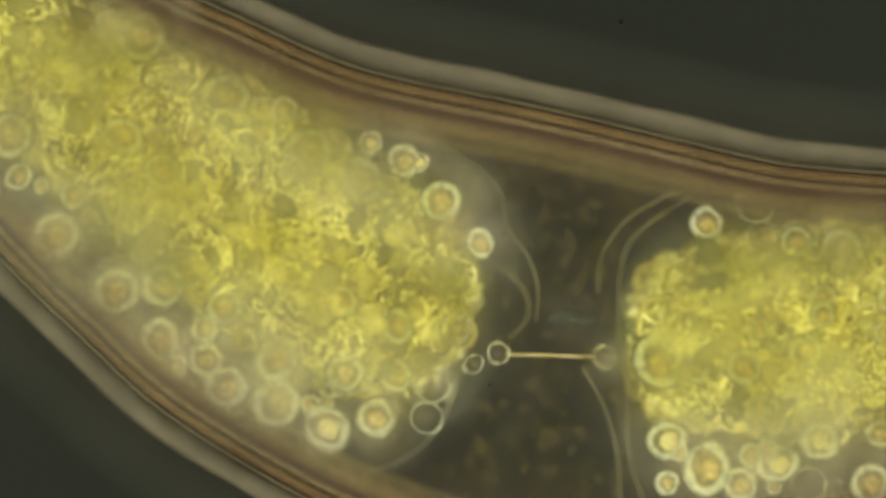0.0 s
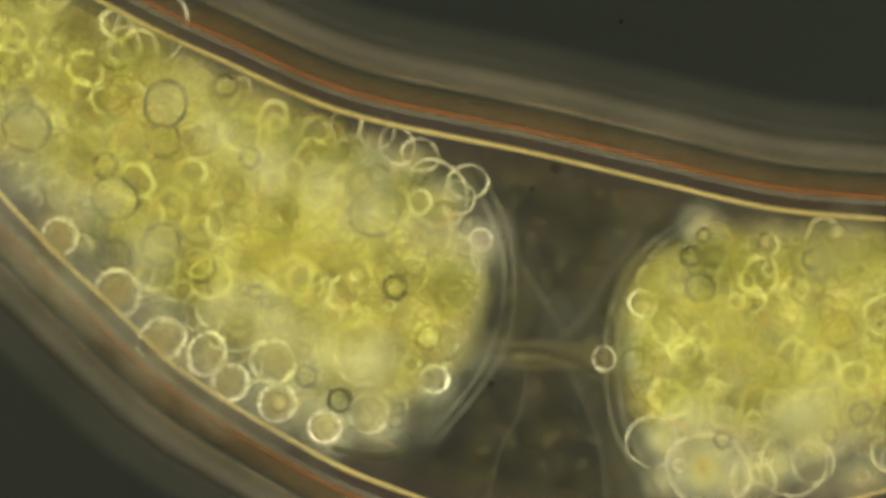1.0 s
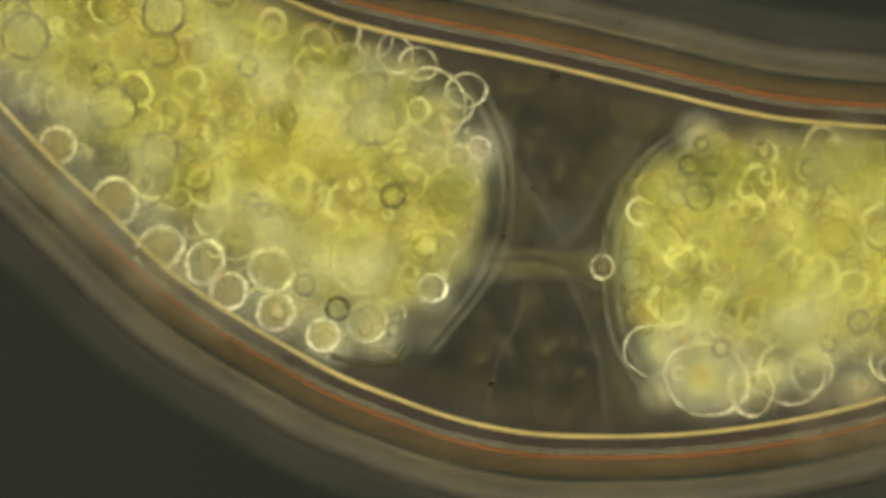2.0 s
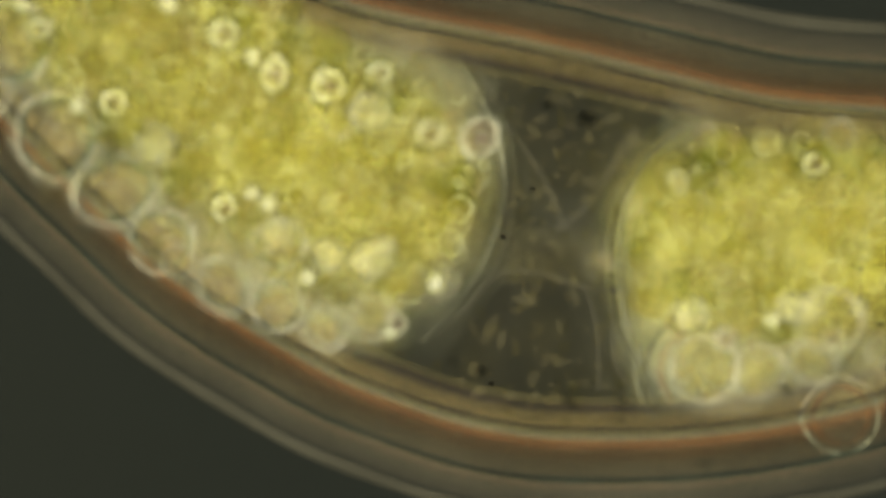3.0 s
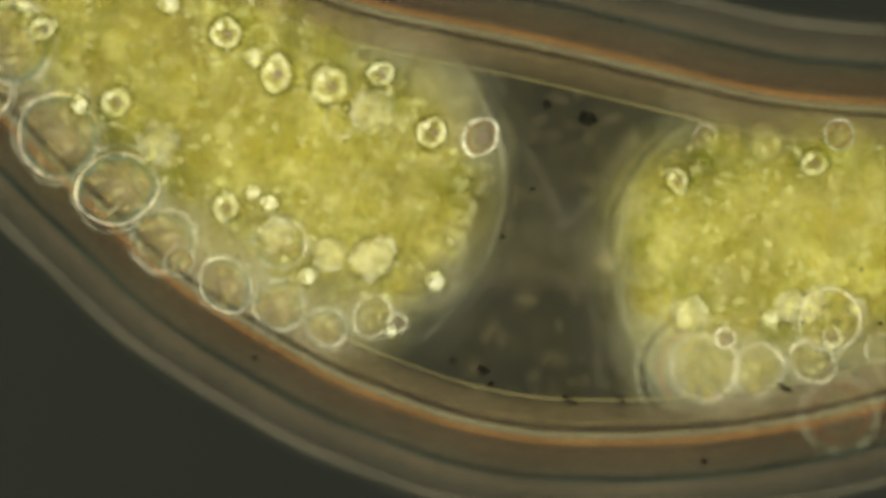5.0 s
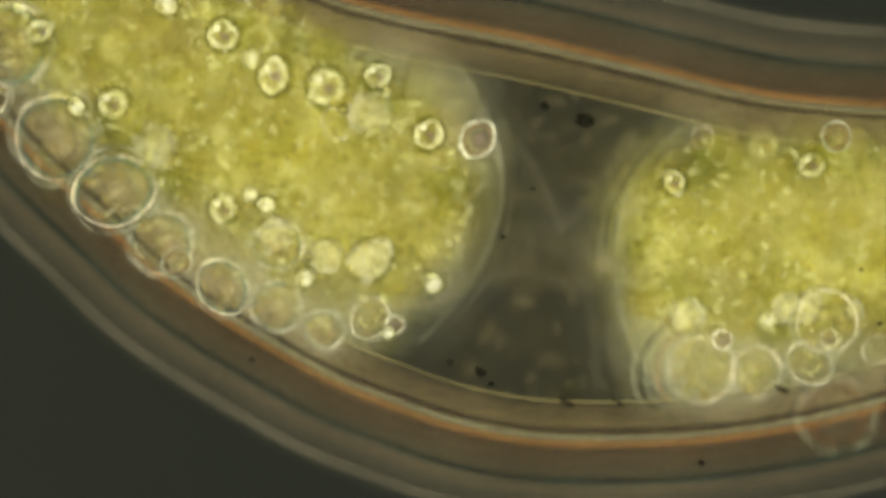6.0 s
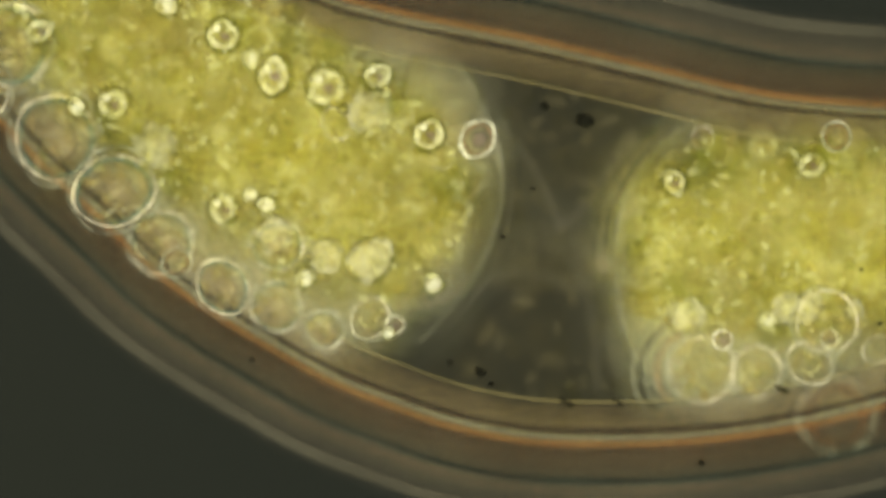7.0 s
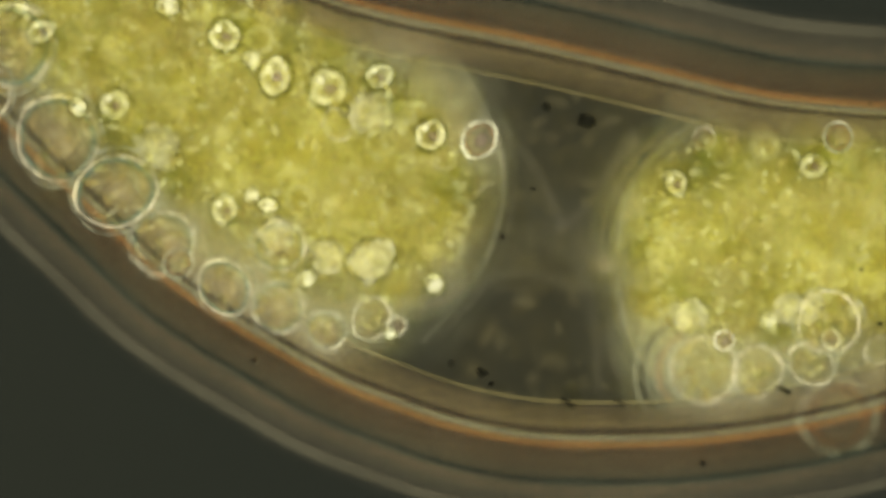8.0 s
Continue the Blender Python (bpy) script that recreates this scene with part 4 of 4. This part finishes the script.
# soft flecks added to paint the gap's haze and colour mottling
def murk(outline, count, seed):
    rnd = random.Random(seed)
    thing = tagged(new("gap_haze"), "soft brownish and teal flecks painting the haze between the cells", "debris")
    spots = []
    xs, ys = [p[0] for p in outline], [p[1] for p in outline]
    while len(spots) < count:
        x, y = rnd.uniform(min(xs), max(xs)), rnd.uniform(min(ys), max(ys))
        if inside(outline, x, y):
            r = 0.003 * (0.012 / 0.003) ** rnd.random()
            spots.append(Matrix.LocRotScale(at(x, y, rnd.choice((0.02, MID - 0.03, TOP - 0.03)) + rnd.uniform(-0.03, 0.02)), Euler((rnd.uniform(-0.3, 0.3), rnd.uniform(-0.3, 0.3), rnd.uniform(0, 6.3))), (r * rnd.uniform(1, 1.9), r, r * 0.6)))
    scatter("flecks", SOFTS, spots, M_MURK, thing)


murk([(860, 90), (1000, 115), (1200, 165), (1130, 300), (1100, 460), (1130, 620), (1190, 735), (1000, 745), (850, 725), (740, 660), (840, 560), (890, 420), (890, 250)], 900, 21)


def grit(x, y, z, r, long, label, name="dark_particle"):
    ob = tagged(part(name, blob(r / 1000, 2, 0.6, 0.6, x * 0.1, long), M_GRIT), label, "particle", "dark particles")
    ob.matrix_basis = Matrix.Translation(at(x, y, z)) @ Euler((0, 0, -0.5)).to_matrix().to_4x4()
    return ob


# dark curved strand paints the shading below the vesicles
strand("shade_crescent", "dark green crescent of painted shading under the vesicles", MID, 4, -17, [(585, 630), (650, 646), (700, 640), (722, 608)], 6, M_OUTLINE, "plasm edge")
plug = tagged(part("cytoplasm_plug", blob(0.055, 3, 0.5, 0.5, 3, 1.2), M_STRAND), "hazy pale plug of cytoplasm where the strands meet", "plug")
plug.matrix_basis = Matrix.Translation(at(1020, 393, MID))


grit(1042, 209, TOP, 12, 1.35, "small irregular black particle adrift in the gap")
for x, y, z, r, long in [(970, 184, TOP, 7, 1.2), (803, 639, TOP, 5, 1), (856, 655, TOP, 8, 1.4), (1248, 816, TOP, 6, 1), (452, 634, TOP, 5, 1), (1010, 709, TOP, 5, 3), (1100, 707, TOP, 4, 3), (1390, 685, TOP, 5, 3), (985, 280 - 162, MID, 9, 1)]:
    grit(x, y, z, r, long, "tiny black particle in the clear gap")
bod = tagged(part("organelle", blob(0.017, 3, 0.6, 0.5, 5, 2.4), M_INK), "dark teal elongated organelle between the cells", "organelle")
bod.matrix_basis = Matrix.Translation(at(1010, 388, LOW))


# ---- specks of dust in the eyepiece, which stay before the lens ----
SPECKS = [(890, 420, 4.5), (943, 335, 4), (869, 680, 4.5), (1524, 477, 3.5), (1558, 573, 3.5), (1100, 38, 3), (1540, 183, 2.5), (1511, 341, 2.5)]
specks = []
for i, (x, y, r) in enumerate(SPECKS):
    ob = tagged(part("dust_speck", blob(r / 1000, 1, 0.5, 0.5, i * 2.0, 1.3), M_SPECK), "tiny black dust speck in the eyepiece", "dust speck", "dust specks")
    specks.append((ob, at(x, y)))


def motions():
    for ob, p in specks:
        walk(ob, [(t, pose(p.x + x, p.y + y, z)) for t, x, y, z in STAGE])


motions()
